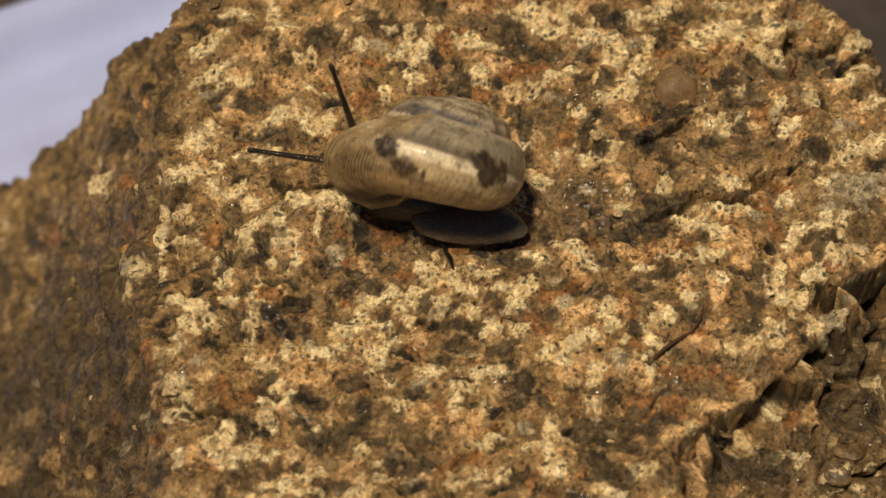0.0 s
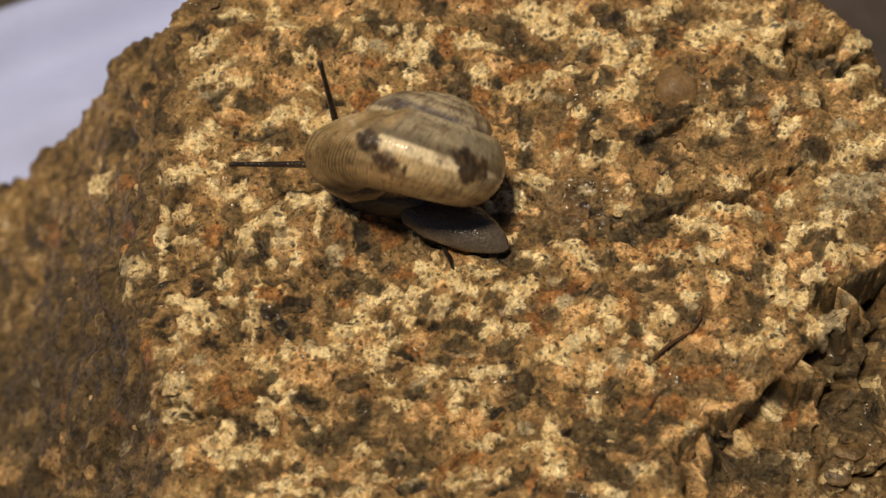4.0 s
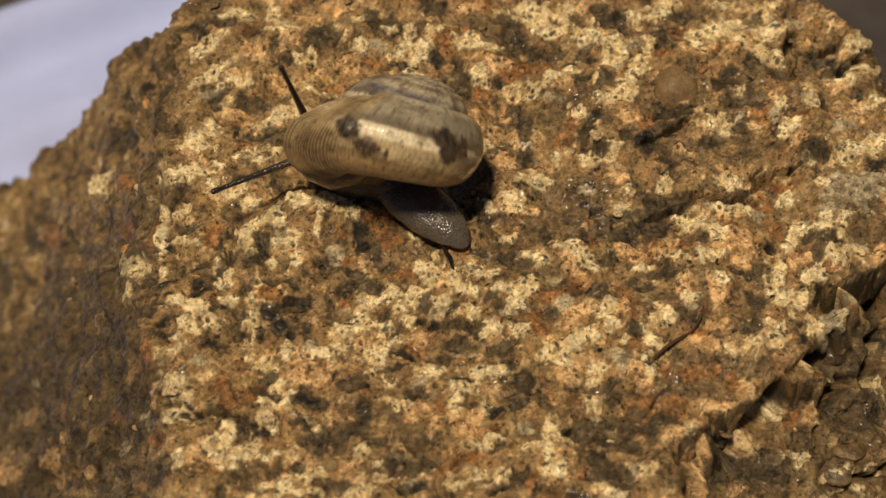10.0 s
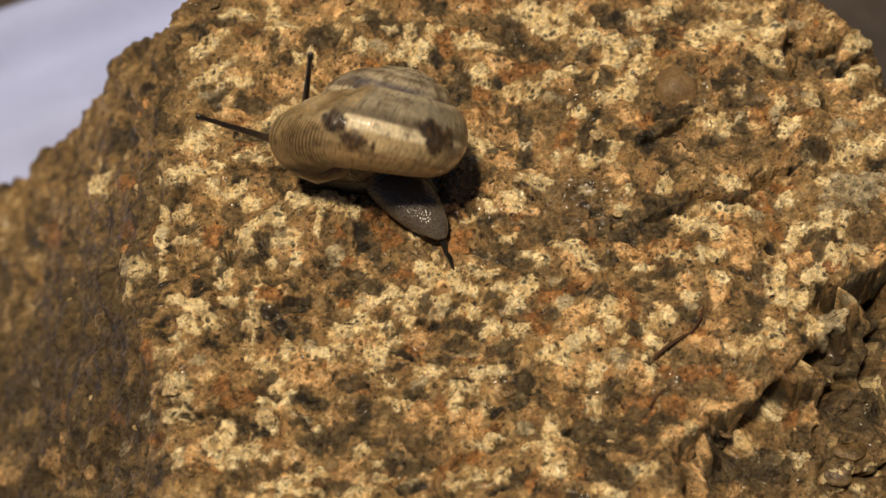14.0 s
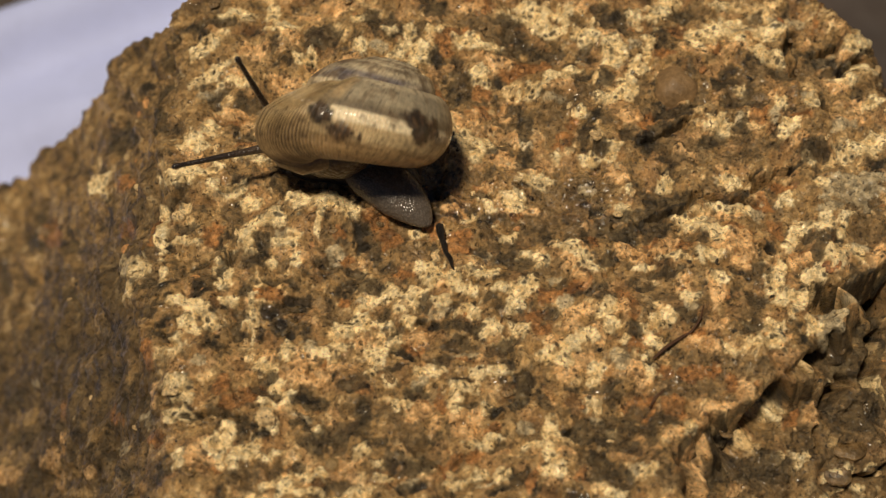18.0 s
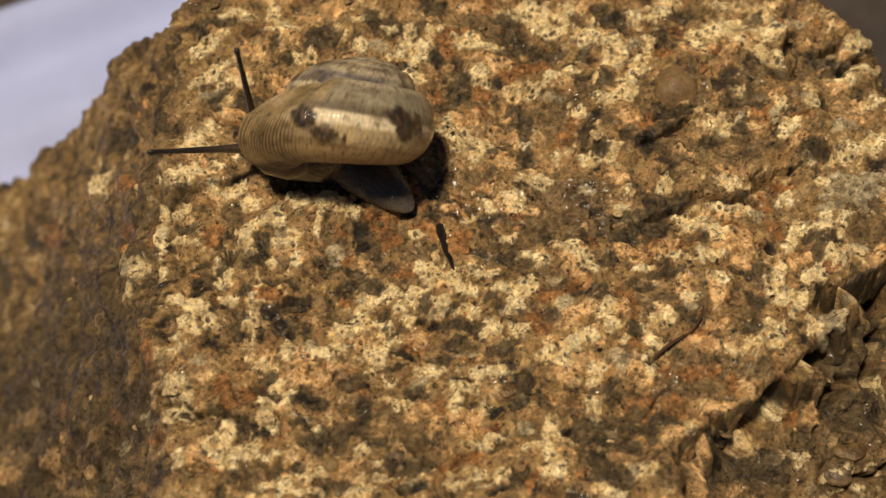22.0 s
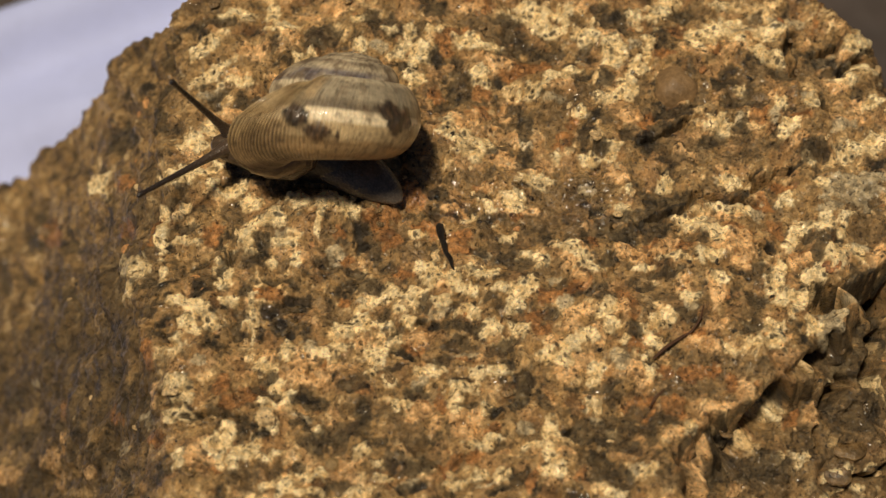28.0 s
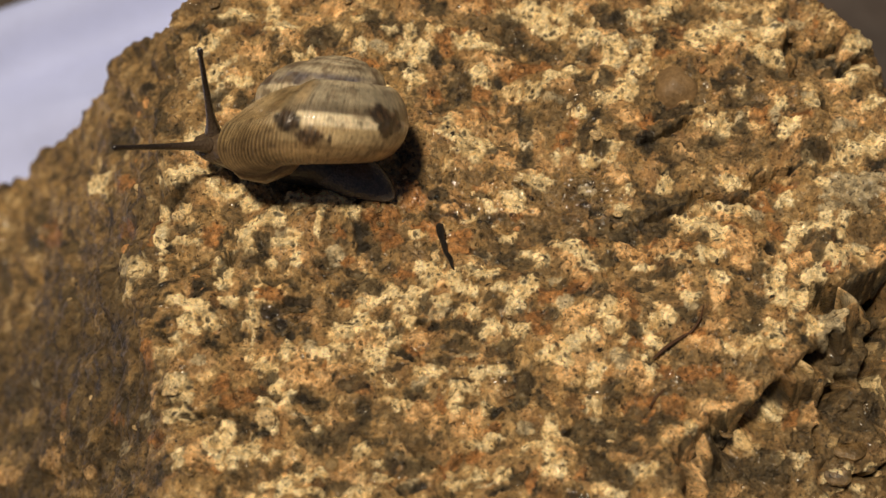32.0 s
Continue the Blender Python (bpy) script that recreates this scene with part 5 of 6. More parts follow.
def drop(x, y, size):
    (at,) = on_rock([(x, y)], 0)
    bm = bmesh.new()
    bmesh.ops.create_icosphere(bm, subdivisions=3, radius=1.0)
    for v in bm.verts:
        k = 1 + 0.12 * noise.noise(v.co * 1.7 + Vector((x, y, 0)))
        v.co = Vector((v.co.x * k, v.co.y * k, max(v.co.z, -0.35) * 0.5)) * (size * MM)
    ob = part("water_drop", bm, WATER)
    ob.matrix_basis = pose(at[0] * MM, at[1] * MM, (at[2] + 0.08 * size) * MM, 17, -4, 0)
    return tagged(ob, "small clear bead of water clinging to the granite", "water drop", group="water drops on the rock")


def seed_husk(x, y):
    """A ribbed husk no longer than two millimetres."""
    (at,) = on_rock([(x, y)], 0.1)
    way = [((k * 0.11 - 0.8, 0, 0.05 * math.sin(k * 0.2)), max(0.05, 0.55 * math.sin(math.pi * (k + 0.6) / 15.2)) * (1 + 0.16 * (k % 2)),
            max(0.05, 0.36 * math.sin(math.pi * (k + 0.6) / 15.2)) * (1 + 0.16 * (k % 2))) for k in range(15)]
    ob = part("seed_husk", tube(way, 12), HUSK)
    ob.matrix_basis = pose(at[0] * MM, at[1] * MM, at[2] * MM, 0, 0, 35)
    return tagged(ob, "tiny ribbed straw-coloured seed husk on the granite", "seed husk")


def knob(x, y):
    """A round dull knob of quartz grown into the rock."""
    (at,) = on_rock([(x, y)], 0)
    bm = bmesh.new()
    bmesh.ops.create_icosphere(bm, subdivisions=4, radius=2.25)
    for v in bm.verts:
        v.co *= (1 + 0.16 * noise.noise(v.co * 0.5) + 0.07 * noise.noise(v.co * 1.7)) * MM
    ob = part("quartz_knob", bm, KNOB, rock, "dull round brown quartz knob")
    ob.matrix_basis = pose(at[0] * MM, at[1] * MM, (at[2] - 1.25) * MM)


KNOB = plain("brown_quartz", (0.30, 0.185, 0.082), 0.6, 500, 0.5, 0.00015, 0.05)
HUSK = plain("straw_husk", (0.36, 0.24, 0.10), 0.5, 2500, 0.5, 0.0001)
knob(20.9, 16.4)
strand("splinter", [(-0.4, 2.1), (-0.3, 1.9), (-0.2, 1.3), (-0.1, 0.7), (0.1, 0.1), (0.2, -0.6), (0.6, -1.3), (0.7, -2.0), (0.9, -2.5)], [0.12, 0.34, 0.36, 0.24, 0.26, 0.2, 0.22, 0.14, 0.05], SPLINTER, "thin charred black wood splinter lying on the rock", "splinter", 0.1)
strand("rootlet", [(17.1, -10.5), (18.1, -9.6), (19.3, -8.8), (20.4, -8.1), (21.2, -6.9), (21.5, -5.9)], [0.11, 0.16, 0.13, 0.1, 0.08, 0.04], FIBRE, "curved dark brown dry rootlet on the granite", "rootlet", 0.12)
strand("rootlet", [(16.6, -14.5), (17.1, -13.7), (17.9, -13.0)], [0.08, 0.13, 0.07], FIBRE, "short brown dry rootlet on the granite", "rootlet", 0.08)
for x, y, size in [(12.8, 6.3, 0.39), (12.3, 4.2, 0.43), (13.3, 3.7, 0.30), (12.0, 4.2, 0.26), (-15.0, -7.5, 0.30), (-20.9, -11.2, 0.26), (-0.5, 5.3, 0.26), (7.6, 5.0, 0.22), (3.1, 2.4, 0.26), (3.5, -1.5, 0.22), (1.8, 4.6, 0.22), (4.6, -1.4, 0.22), (-6.1, -12.9, 0.22), (-21.8, 18.1, 0.22), (21.1, -15.2, 0.26), (27.9, -12.6, 0.22), (-19.6, -1.8, 0.22), (-1.2, 13.5, 0.26), (5.9, 3.2, 0.22), (1.5, 5.3, 0.17)]:
    drop(x, y, size)
seed_husk(-8.8, -19.3)


# ---- the snail ----
def shell_material():
    m, nt, b = material("shell")
    base = nt.nodes.new("ShaderNodeAttribute")
    base.attribute_name = "tint"
    fine = ramp(nt, grain(nt, 2600, 4, 0.65), (0.3, 0.72), (0.62, 1.1))
    broad = ramp(nt, grain(nt, 420, 4, 0.6), (0.35, 0.8), (0.65, 1.08))
    c = mix(nt, "MULTIPLY", 1.0, mix(nt, "MULTIPLY", 1.0, base.outputs["Color"], broad), fine)
    nt.links.new(c, b.inputs["Base Color"])
    nt.links.new(ramp(nt, grain(nt, 1800, 4), (0.3, 0.42), (0.7, 0.65)), b.inputs["Roughness"])
    b.inputs["Subsurface Weight"].default_value = 0.1
    b.inputs["Subsurface Radius"].default_value = (0.0012, 0.0007, 0.0004)
    b.inputs["Coat Weight"].default_value = 0.7
    b.inputs["Coat Roughness"].default_value = 0.16
    relief(nt, b, grain(nt, 5000, 3), 0.00007, 0.8)
    return m


def skin_material(name, colour, scale, rough, bump, root=None):
    """Wet, finely warty mollusc skin."""
    m, nt, b = material(name)
    tc = nt.nodes.new("ShaderNodeTexCoord")
    v = node(nt, "ShaderNodeTexVoronoi", Scale=scale)
    nt.links.new(tc.outputs["Object"], v.inputs["Vector"])
    c = mix(nt, "MULTIPLY", 1.0, colour, ramp(nt, v.outputs["Distance"], (0.1, 1.1), (0.7, 0.78)))
    c = mix(nt, "MULTIPLY", 1.0, c, ramp(nt, grain(nt, scale * 0.25), (0.3, 0.75), (0.7, 1.1)))
    if root:                                   # a feeler is browner towards its root
        sep = nt.nodes.new("ShaderNodeSeparateXYZ")
        nt.links.new(tc.outputs["Object"], sep.inputs[0])
        far = node(nt, "ShaderNodeMath")
        far.operation = "DIVIDE"
        far.inputs[1].default_value = 0.006
        nt.links.new(sep.outputs["Z"], far.inputs[0])
        c = mix(nt, "MIX", ramp(nt, far.outputs[0], (0.1, 0.0), (1.0, 1.0)), root, c)
    nt.links.new(c, b.inputs["Base Color"])
    b.inputs["Roughness"].default_value = rough
    b.inputs["Coat Weight"].default_value = 0.35
    b.inputs["Coat Roughness"].default_value = 0.12
    b.inputs["Subsurface Weight"].default_value = 0.15
    b.inputs["Subsurface Radius"].default_value = (0.0008, 0.0005, 0.0004)
    inv = node(nt, "ShaderNodeMath")
    inv.operation = "SUBTRACT"
    inv.inputs[0].default_value = 1.0
    nt.links.new(v.outputs["Distance"], inv.inputs[1])
    relief(nt, b, inv.outputs[0], bump, 0.8)
    return m


SHELL = shell_material()
SKIN = skin_material("grey_snail_skin", (0.130, 0.106, 0.084), 4600, 0.22, 0.00009)
# darker than the tail's skin: the shade under the shell is in this colour
SHADED_SKIN = skin_material("shaded_sole_skin", (0.045, 0.036, 0.028), 2600, 0.5, 0.0001)
MANTLE_SKIN = skin_material("brown_mantle_skin", (0.24, 0.15, 0.07), 3000, 0.35, 0.00006)
HEAD_SKIN = skin_material("brown_snail_skin", (0.11, 0.073, 0.042), 2400, 0.3, 0.00018)
DARK_SKIN = skin_material("black_snail_skin", (0.03, 0.021, 0.017), 4200, 0.3, 0.0001, (0.085, 0.058, 0.038))
EYE_DARK = plain("snail_eye", (0.012, 0.01, 0.01), 0.2, 3000, 0.2, 0, 0.5)

GROWTH = 1.62       # width of each whorl over that of the one before
WHORLS = 4.6
RIM = 9.0           # reach of the shell's mouth from its axis, mm


def shell_tint(turn, a, x, y, z, left):
    """Colour over the shell. turn: angle round the axis, a: angle over the whorl's back (0 at its girth), left: angle still to the mouth."""
    cream, straw = np.array((0.80, 0.66, 0.43)), np.array((0.48, 0.30, 0.125))
    grey, ochre = np.array((0.22, 0.168, 0.10)), np.array((0.58, 0.41, 0.19))
    brown, violet = np.array((0.022, 0.012, 0.005)), np.array((0.17, 0.145, 0.15))

    def blend(c, d, w):
        return c + (d - c) * w[..., None]

    deg = np.degrees(a) - 4 + 2.5 * smooth_noise(turn * 2.0, a * 2.0, 101)
    c = np.broadcast_to(straw, (*a.shape, 3)).copy()
    c = blend(c, cream * np.array((0.74, 0.58, 0.40)), step(-58, -48, deg))
    c = blend(c, straw * 0.8, 0.8 * step(-46, -43, deg) * (1 - step(-40, -36, deg)))
    c = blend(c, cream * np.array((0.86, 0.76, 0.60)), step(-40, -34, deg))
    c = blend(c, cream * 1.3, step(-14, -10, deg))
    c = blend(c, grey, step(5, 9, deg))
    c = blend(c, cream * 0.5, step(18, 34, deg))
    c = blend(c, cream * 0.95, 0.8 * step(56, 66, deg) * (1 - step(84, 95, deg)))
    inner = step(4.0, 5.2, left) * (0.35 + 0.65 * step(-0.2, 0.3, fractal(turn * 5, z, 2.0, 171, 3)))
    c = blend(c, cream * 0.7, 0.8 * step(4.0, 5.2, left))
    c = blend(c, violet * 0.8, 0.95 * inner * step(-6, 4, deg) * (1 - step(26, 40, deg)))
    c = blend(c, brown * 5, 0.5 * step(4.0, 5.2, left) * step(44, 50, deg) * (1 - step(58, 66, deg)))
    # growth streaks, strongest by the mouth
    streak = 0.5 + 0.5 * smooth_noise(left * 16 + 0.25 * np.sin(a * 3), a * 0.6, 111)
    c = c * (1.0 - 0.24 * streak[..., None])
    hair = 0.5 + 0.5 * smooth_noise(left * 75 + 0.4 * np.sin(a * 2), a * 0.8, 113)
    c = c * (1.06 - 0.28 * step(0.5, 0.85, hair)[..., None])
    mouth = 1 - step(0.45, 0.95, left + 0.1 * smooth_noise(a * 3, left, 121))
    c = blend(c, ochre, 0.8 * mouth)
    c = blend(c, brown * 7, 0.55 * mouth * step(0, -40, deg + 25 * smooth_noise(left * 5, a * 2, 123)))
    rib = 0.5 - 0.5 * np.cos(left * 150 + 1.5 * smooth_noise(left * 6, a * 1.5, 131))
    c = blend(c, brown * 2.2, 0.95 * mouth * step(0.4, 0.75, rib) * (0.65 + 0.35 * streak))
    scar = step(0.7, 0.76, left) * (1 - step(0.88, 0.96, left)) * step(20, 28, deg) * (1 - step(58, 68, deg))
    c = blend(c, np.array((0.56, 0.39, 0.19)), 0.6 * scar)
    c = c * (0.92 + 0.2 * step(4.0, 5.2, left)[..., None])
    # dirt: caked patches and specks
    edge = 0.22 * fractal(turn * 8.0, z, 0.9, 141, 4, 0.65)
    dirt = np.zeros(a.shape)
    tone = np.ones(a.shape)
    for at, zz, wide, high, pale in STAINS:
        d = (np.angle(np.exp(1j * (turn - radians(at)))) * 8.0 / wide) ** 2 + ((z - zz) / high) ** 2
        here = np.where(left < 4.2, step(1.15, 0.75, np.sqrt(d) + edge), 0)
        tone = np.where(here > dirt, pale, tone)
        dirt = np.maximum(dirt, here)
    c = blend(c, brown * (tone * (0.6 + 1.6 * step(-0.1, 0.5, fractal(turn * 8.0, z, 0.5, 143, 3))))[..., None], 0.96 * dirt)
    smudge = step(0.3, 0.6, fractal(turn * 8.0, z * 1.0, 2.4, 151, 4, 0.6))
    c = blend(c, brown * 4.5, 0.45 * smudge)
    brown_cover = step(4.2, 5.0, left) * step(0.05, 0.4, fractal(turn * 4.0, deg / 20, 1.3, 155, 4, 0.65))
    c = blend(c, brown * 4.0, 0.6 * brown_cover)
    dots = step(0.5, 0.62, fractal(turn * 8.0, z, 0.55, 161, 2))
    c = blend(c, brown * 1.6, 0.5 * dots)
    return c, dirt


# caked dirt: angle round the axis, height, half width, half height, paleness
STAINS = [(-102, -1.6, 1.05, 1.0, 0.8), (-90, -2.5, 1.15, 0.75, 3.4), (-47, 0.2, 1.6, 0.8, 2.0), (-41, -0.7, 1.1, 0.9, 1.2), (-33, -0.1, 0.9, 1.0, 2.2), (-78, -2.5, 0.2, 0.3, 2.0)]


def build_shell(parent):
    n_turn, n_ring = 1700, 64
    left = np.concatenate([np.linspace(WHORLS * 2 * np.pi, 1.5, 1150, endpoint=False), np.linspace(1.5, 0, 550)])[:, None]
    a = np.linspace(-np.pi, np.pi, n_ring, endpoint=False)[None, :]
    size = RIM * GROWTH ** (-left / (2 * np.pi))
    drop = 0.5 * step(0.7, 0.0, left) + 0 * a
    slant = 0.55 * step(1.0, 0.0, left) * (0.35 + 0.65 * np.sin(a))
    turn = -np.pi + 0.56 + left + slant         # the mouth opens towards -x, its upper lip drawn back
    half_w, half_h = 0.385 * size, 3.4 * (size / 8.07) ** 0.85
    mouth = 1 - step(0.1, 1.2, left)
    rib = (0.006 + 0.09 * mouth) * np.cos(left * 150 + 1.5 * smooth_noise(left * 6 + 0 * a, a * 1.5 + 0 * left, 131))
    rough = rib * np.minimum(1, size / 6)
    flat = np.where(a > 0, 2 / 1.5, 1.0)         # the upper side of a whorl is flattened, the sutures shallow
    out = np.sign(np.cos(a)) * np.abs(np.cos(a)) ** flat
    up = np.sign(np.sin(a)) * np.abs(np.sin(a)) ** flat
    r = size - half_w + (half_w + rough) * out
    z = 4.9 - half_h - 2.35 * (size / 8.07) ** 2.3 - drop + (half_h + rough) * up
    flare = 0.25 * (1 - step(0.0, 0.1, left))
    r = r + flare * np.cos(a)
    x, y = r * np.cos(turn), r * np.sin(turn)
    lean = np.log1p(np.exp((z - 0.2) * 2.5)) / 2.5
    x = x + 0.3 * lean                          # the spire leans back over the foot
    tint, dirt = shell_tint(turn + 0 * a, a + 0 * left, x, y, z, left + 0 * a)
    crust = dirt * (0.6 + 0.8 * fractal(turn * 8.0 + 0 * a, z, 0.6, 145, 3))
    z = z + 0.16 * crust * np.sin(a)
    x, y = x * (1 + 0.022 * crust), y * (1 + 0.022 * crust)
    co = np.stack([x, y, z], -1)
    # a thick lip: the wall turns in and runs back a little way inside
    inner = []
    for k, shrink in enumerate((0.93, 0.86, 0.84, 0.82)):
        row = co[-1 - (0, 0, 12, 40)[k]]
        mid = row.mean(0)
        inner.append(mid + (row - mid) * shrink)
    co = np.concatenate([co, np.array(inner)])
    rows = len(co)
    i = np.arange(rows - 1)[:, None] * n_ring
    j = np.arange(n_ring)[None, :]
    k = (j + 1) % n_ring
    quads = np.stack([i + j, i + k, i + n_ring + k, i + n_ring + j], -1).reshape(-1, 4)
    me = bpy.data.meshes.new("shell")
    me.vertices.add(rows * n_ring)
    me.vertices.foreach_set("co", (co * MM).ravel())
    me.loops.add(quads.size)
    me.loops.foreach_set("vertex_index", quads.ravel())
    me.polygons.add(len(quads))
    me.polygons.foreach_set("loop_start", np.arange(len(quads)) * 4)
    me.update(calc_edges=True)
    me.shade_smooth()
    rgba = np.ones((rows, n_ring, 4))
    rgba[:n_turn, :, :3] = tint
    rgba[n_turn:, :, :3] = (0.32, 0.24, 0.15)
    me.attributes.new("tint", "FLOAT_COLOR", "POINT").data.foreach_set("color", rgba.ravel())
    me.materials.append(SHELL)
    ob = new("shell", me)
    ob.parent = parent
    return tagged(ob, "cream and grey banded coiled shell with brown dirt spots and fine ribs")


def build_snail():
    snail = tagged(new("snail"), "snail with a banded cream shell and dark feelers creeping over granite", "snail")
    shell = build_shell(snail)
    # the sole and flank under the shell
    foot = part("foot", tube([((-6.0, 2.6, 0.9), 0.5, 0.4), ((-5.7, 2.6, 1.0), 1.2, 0.9), ((-4.8, 2.5, 1.3), 1.6, 1.5), ((-3.0, 2.3, 1.9), 1.8, 2.2),
                              ((0.0, 2.0, 2.1), 2.0, 2.6), ((2.5, 1.3, 1.5), 1.9, 1.8), ((4.2, 0.6, 0.9), 1.6, 1.1), ((5.2, 0.3, 0.6), 0.8, 0.6)], 28), SHADED_SKIN, snail, "grey flank of the creeping foot, coloured dark as shade under the shell")
    mantle = part("mantle", tube([((-7.2, 1.2, 6.1), 0.4, 0.4), ((-6.7, 0.8, 6.0), 1.1, 1.1), ((-5.4, 0.2, 5.9), 1.8, 1.7), ((-3.8, -0.1, 5.8), 1.9, 1.7), ((-2.2, 0.3, 5.8), 1.5, 1.4),
                                  ((-1.0, 0.8, 5.9), 0.9, 0.9), ((-0.6, 1.0, 6.0), 0.3, 0.3)], 28), MANTLE_SKIN, shell, "brown fleshy collar bulging out under the shell's mouth")
    mantle.matrix_basis = pose(0.8 * MM, 3.6 * MM, 7.4 * MM, -62.38, 2.46, -9.29).inverted()
    tail = part("tail", tube([((-9.8, 0, 1.0), 0.6, 0.5), ((-9.0, 0, 1.1), 1.5, 1.1), ((-7.0, 0.2, 1.1), 2.2, 1.6), ((-5.0, 0.35, 0.9), 2.3, 1.7), ((-3.4, 0.3, 0.7), 2.1, 1.5),
                              ((-2.0, 0.2, 0.5), 1.65, 1.2), ((-1.1, 0.1, 0.35), 1.2, 0.85), ((-0.45, 0, 0.22), 0.75, 0.42), ((-0.12, 0, 0.16), 0.38, 0.2), ((0, 0, 0.15), 0.1, 0.08)], 28), SKIN, snail, "wet grey tapering tail of the foot")
    head = part("head", tube([((-1.7, -0.1, -0.5), 0.25, 0.25), ((-1.45, -0.1, -0.5), 0.75, 0.7), ((-0.6, -0.15, -0.5), 1.2, 1.15), ((1.5, -0.5, -0.6), 1.6, 1.9),
                              ((3.2, -0.9, -0.4), 2.1, 2.6), ((5.0, -1.1, 0.2), 2.4, 2.8), ((6.8, -1.0, 0.7), 1.8, 2.0), ((7.6, -0.9, 0.8), 0.7, 0.7)], 28), HEAD_SKIN, snail, "brown warty head and neck")
    feelers = []
    for k in range(2):
        f = part("tentacle", tube([((0, 0, -0.6), 0.7, 0.7), ((0, 0, 0.4), 0.72, 0.72), ((0, 0, 1.3), 0.50, 0.50), ((0, 0, 2.2), 0.38, 0.38), ((0, 0, 3.5), 0.31, 0.31), ((0, 0, 6.0), 0.25, 0.25),
                                   ((0, 0, 8.4), 0.20, 0.20), ((0, 0, 9.0), 0.20, 0.20), ((0, 0, 9.3), 0.25, 0.25), ((0, 0, 9.6), 0.25, 0.25), ((0, 0, 9.8), 0.14, 0.14), ((0, 0, 9.85), 0.04, 0.04)], 14),
                 DARK_SKIN, head, "long slim blackish feeler")
        bm = bmesh.new()
        bmesh.ops.create_uvsphere(bm, u_segments=12, v_segments=8, radius=0.15 * MM)
        bmesh.ops.translate(bm, verts=bm.verts, vec=(0, 0.06 * MM, 9.68 * MM))
        part("eye", bm, EYE_DARK, f, "tiny black eye at the feeler's tip")
        feelers.append(f)
    return snail, shell, tail, head, feelers


snail, shell, tail, head, feelers = build_snail()


def keyed(rows):
    return [(r[0], pose(*[v * MM for v in r[1:4]], *r[4:])) for r in rows]


def motions():
    walk(snail, keyed([
        (0, -1.03, 1.5, 60), (1, -1.57, 1.57, 60), (2, -2.06, 1.73, 60),
        (3, -2.36, 1.87, 60), (4, -2.64, 1.99, 60), (5, -2.89, 2.19, 60),
        (6, -3.34, 2.51, 60), (7, -3.7, 2.97, 60), (8, -3.99, 3.33, 60),
        (9, -4.28, 3.51, 60), (10, -4.53, 3.64, 60), (11, -4.69, 3.85, 60),
        (12, -5.01, 4.02, 60), (13, -5.43, 4.13, 60), (14, -5.85, 4.4, 60),
        (15, -6.23, 4.69, 60), (16, -6.51, 5.14, 60), (17, -6.77, 5.31, 60),
        (18, -7.14, 5.3, 60), (19, -7.63, 5.22, 60), (20, -8.09, 5.19, 60),
        (21, -8.43, 5.17, 60), (22, -8.71, 5.26, 60), (23, -8.99, 5.37, 60),
        (24, -9.29, 5.52, 60), (25, -9.56, 5.72, 60), (26, -9.77, 5.8, 60),
        (27, -9.79, 5.7, 60), (28, -9.94, 5.65, 60), (29, -10.12, 5.6, 60),
        (30, -10.31, 5.46, 60), (31, -10.55, 5.31, 60), (32, -11, 5.3, 60),
    ]))
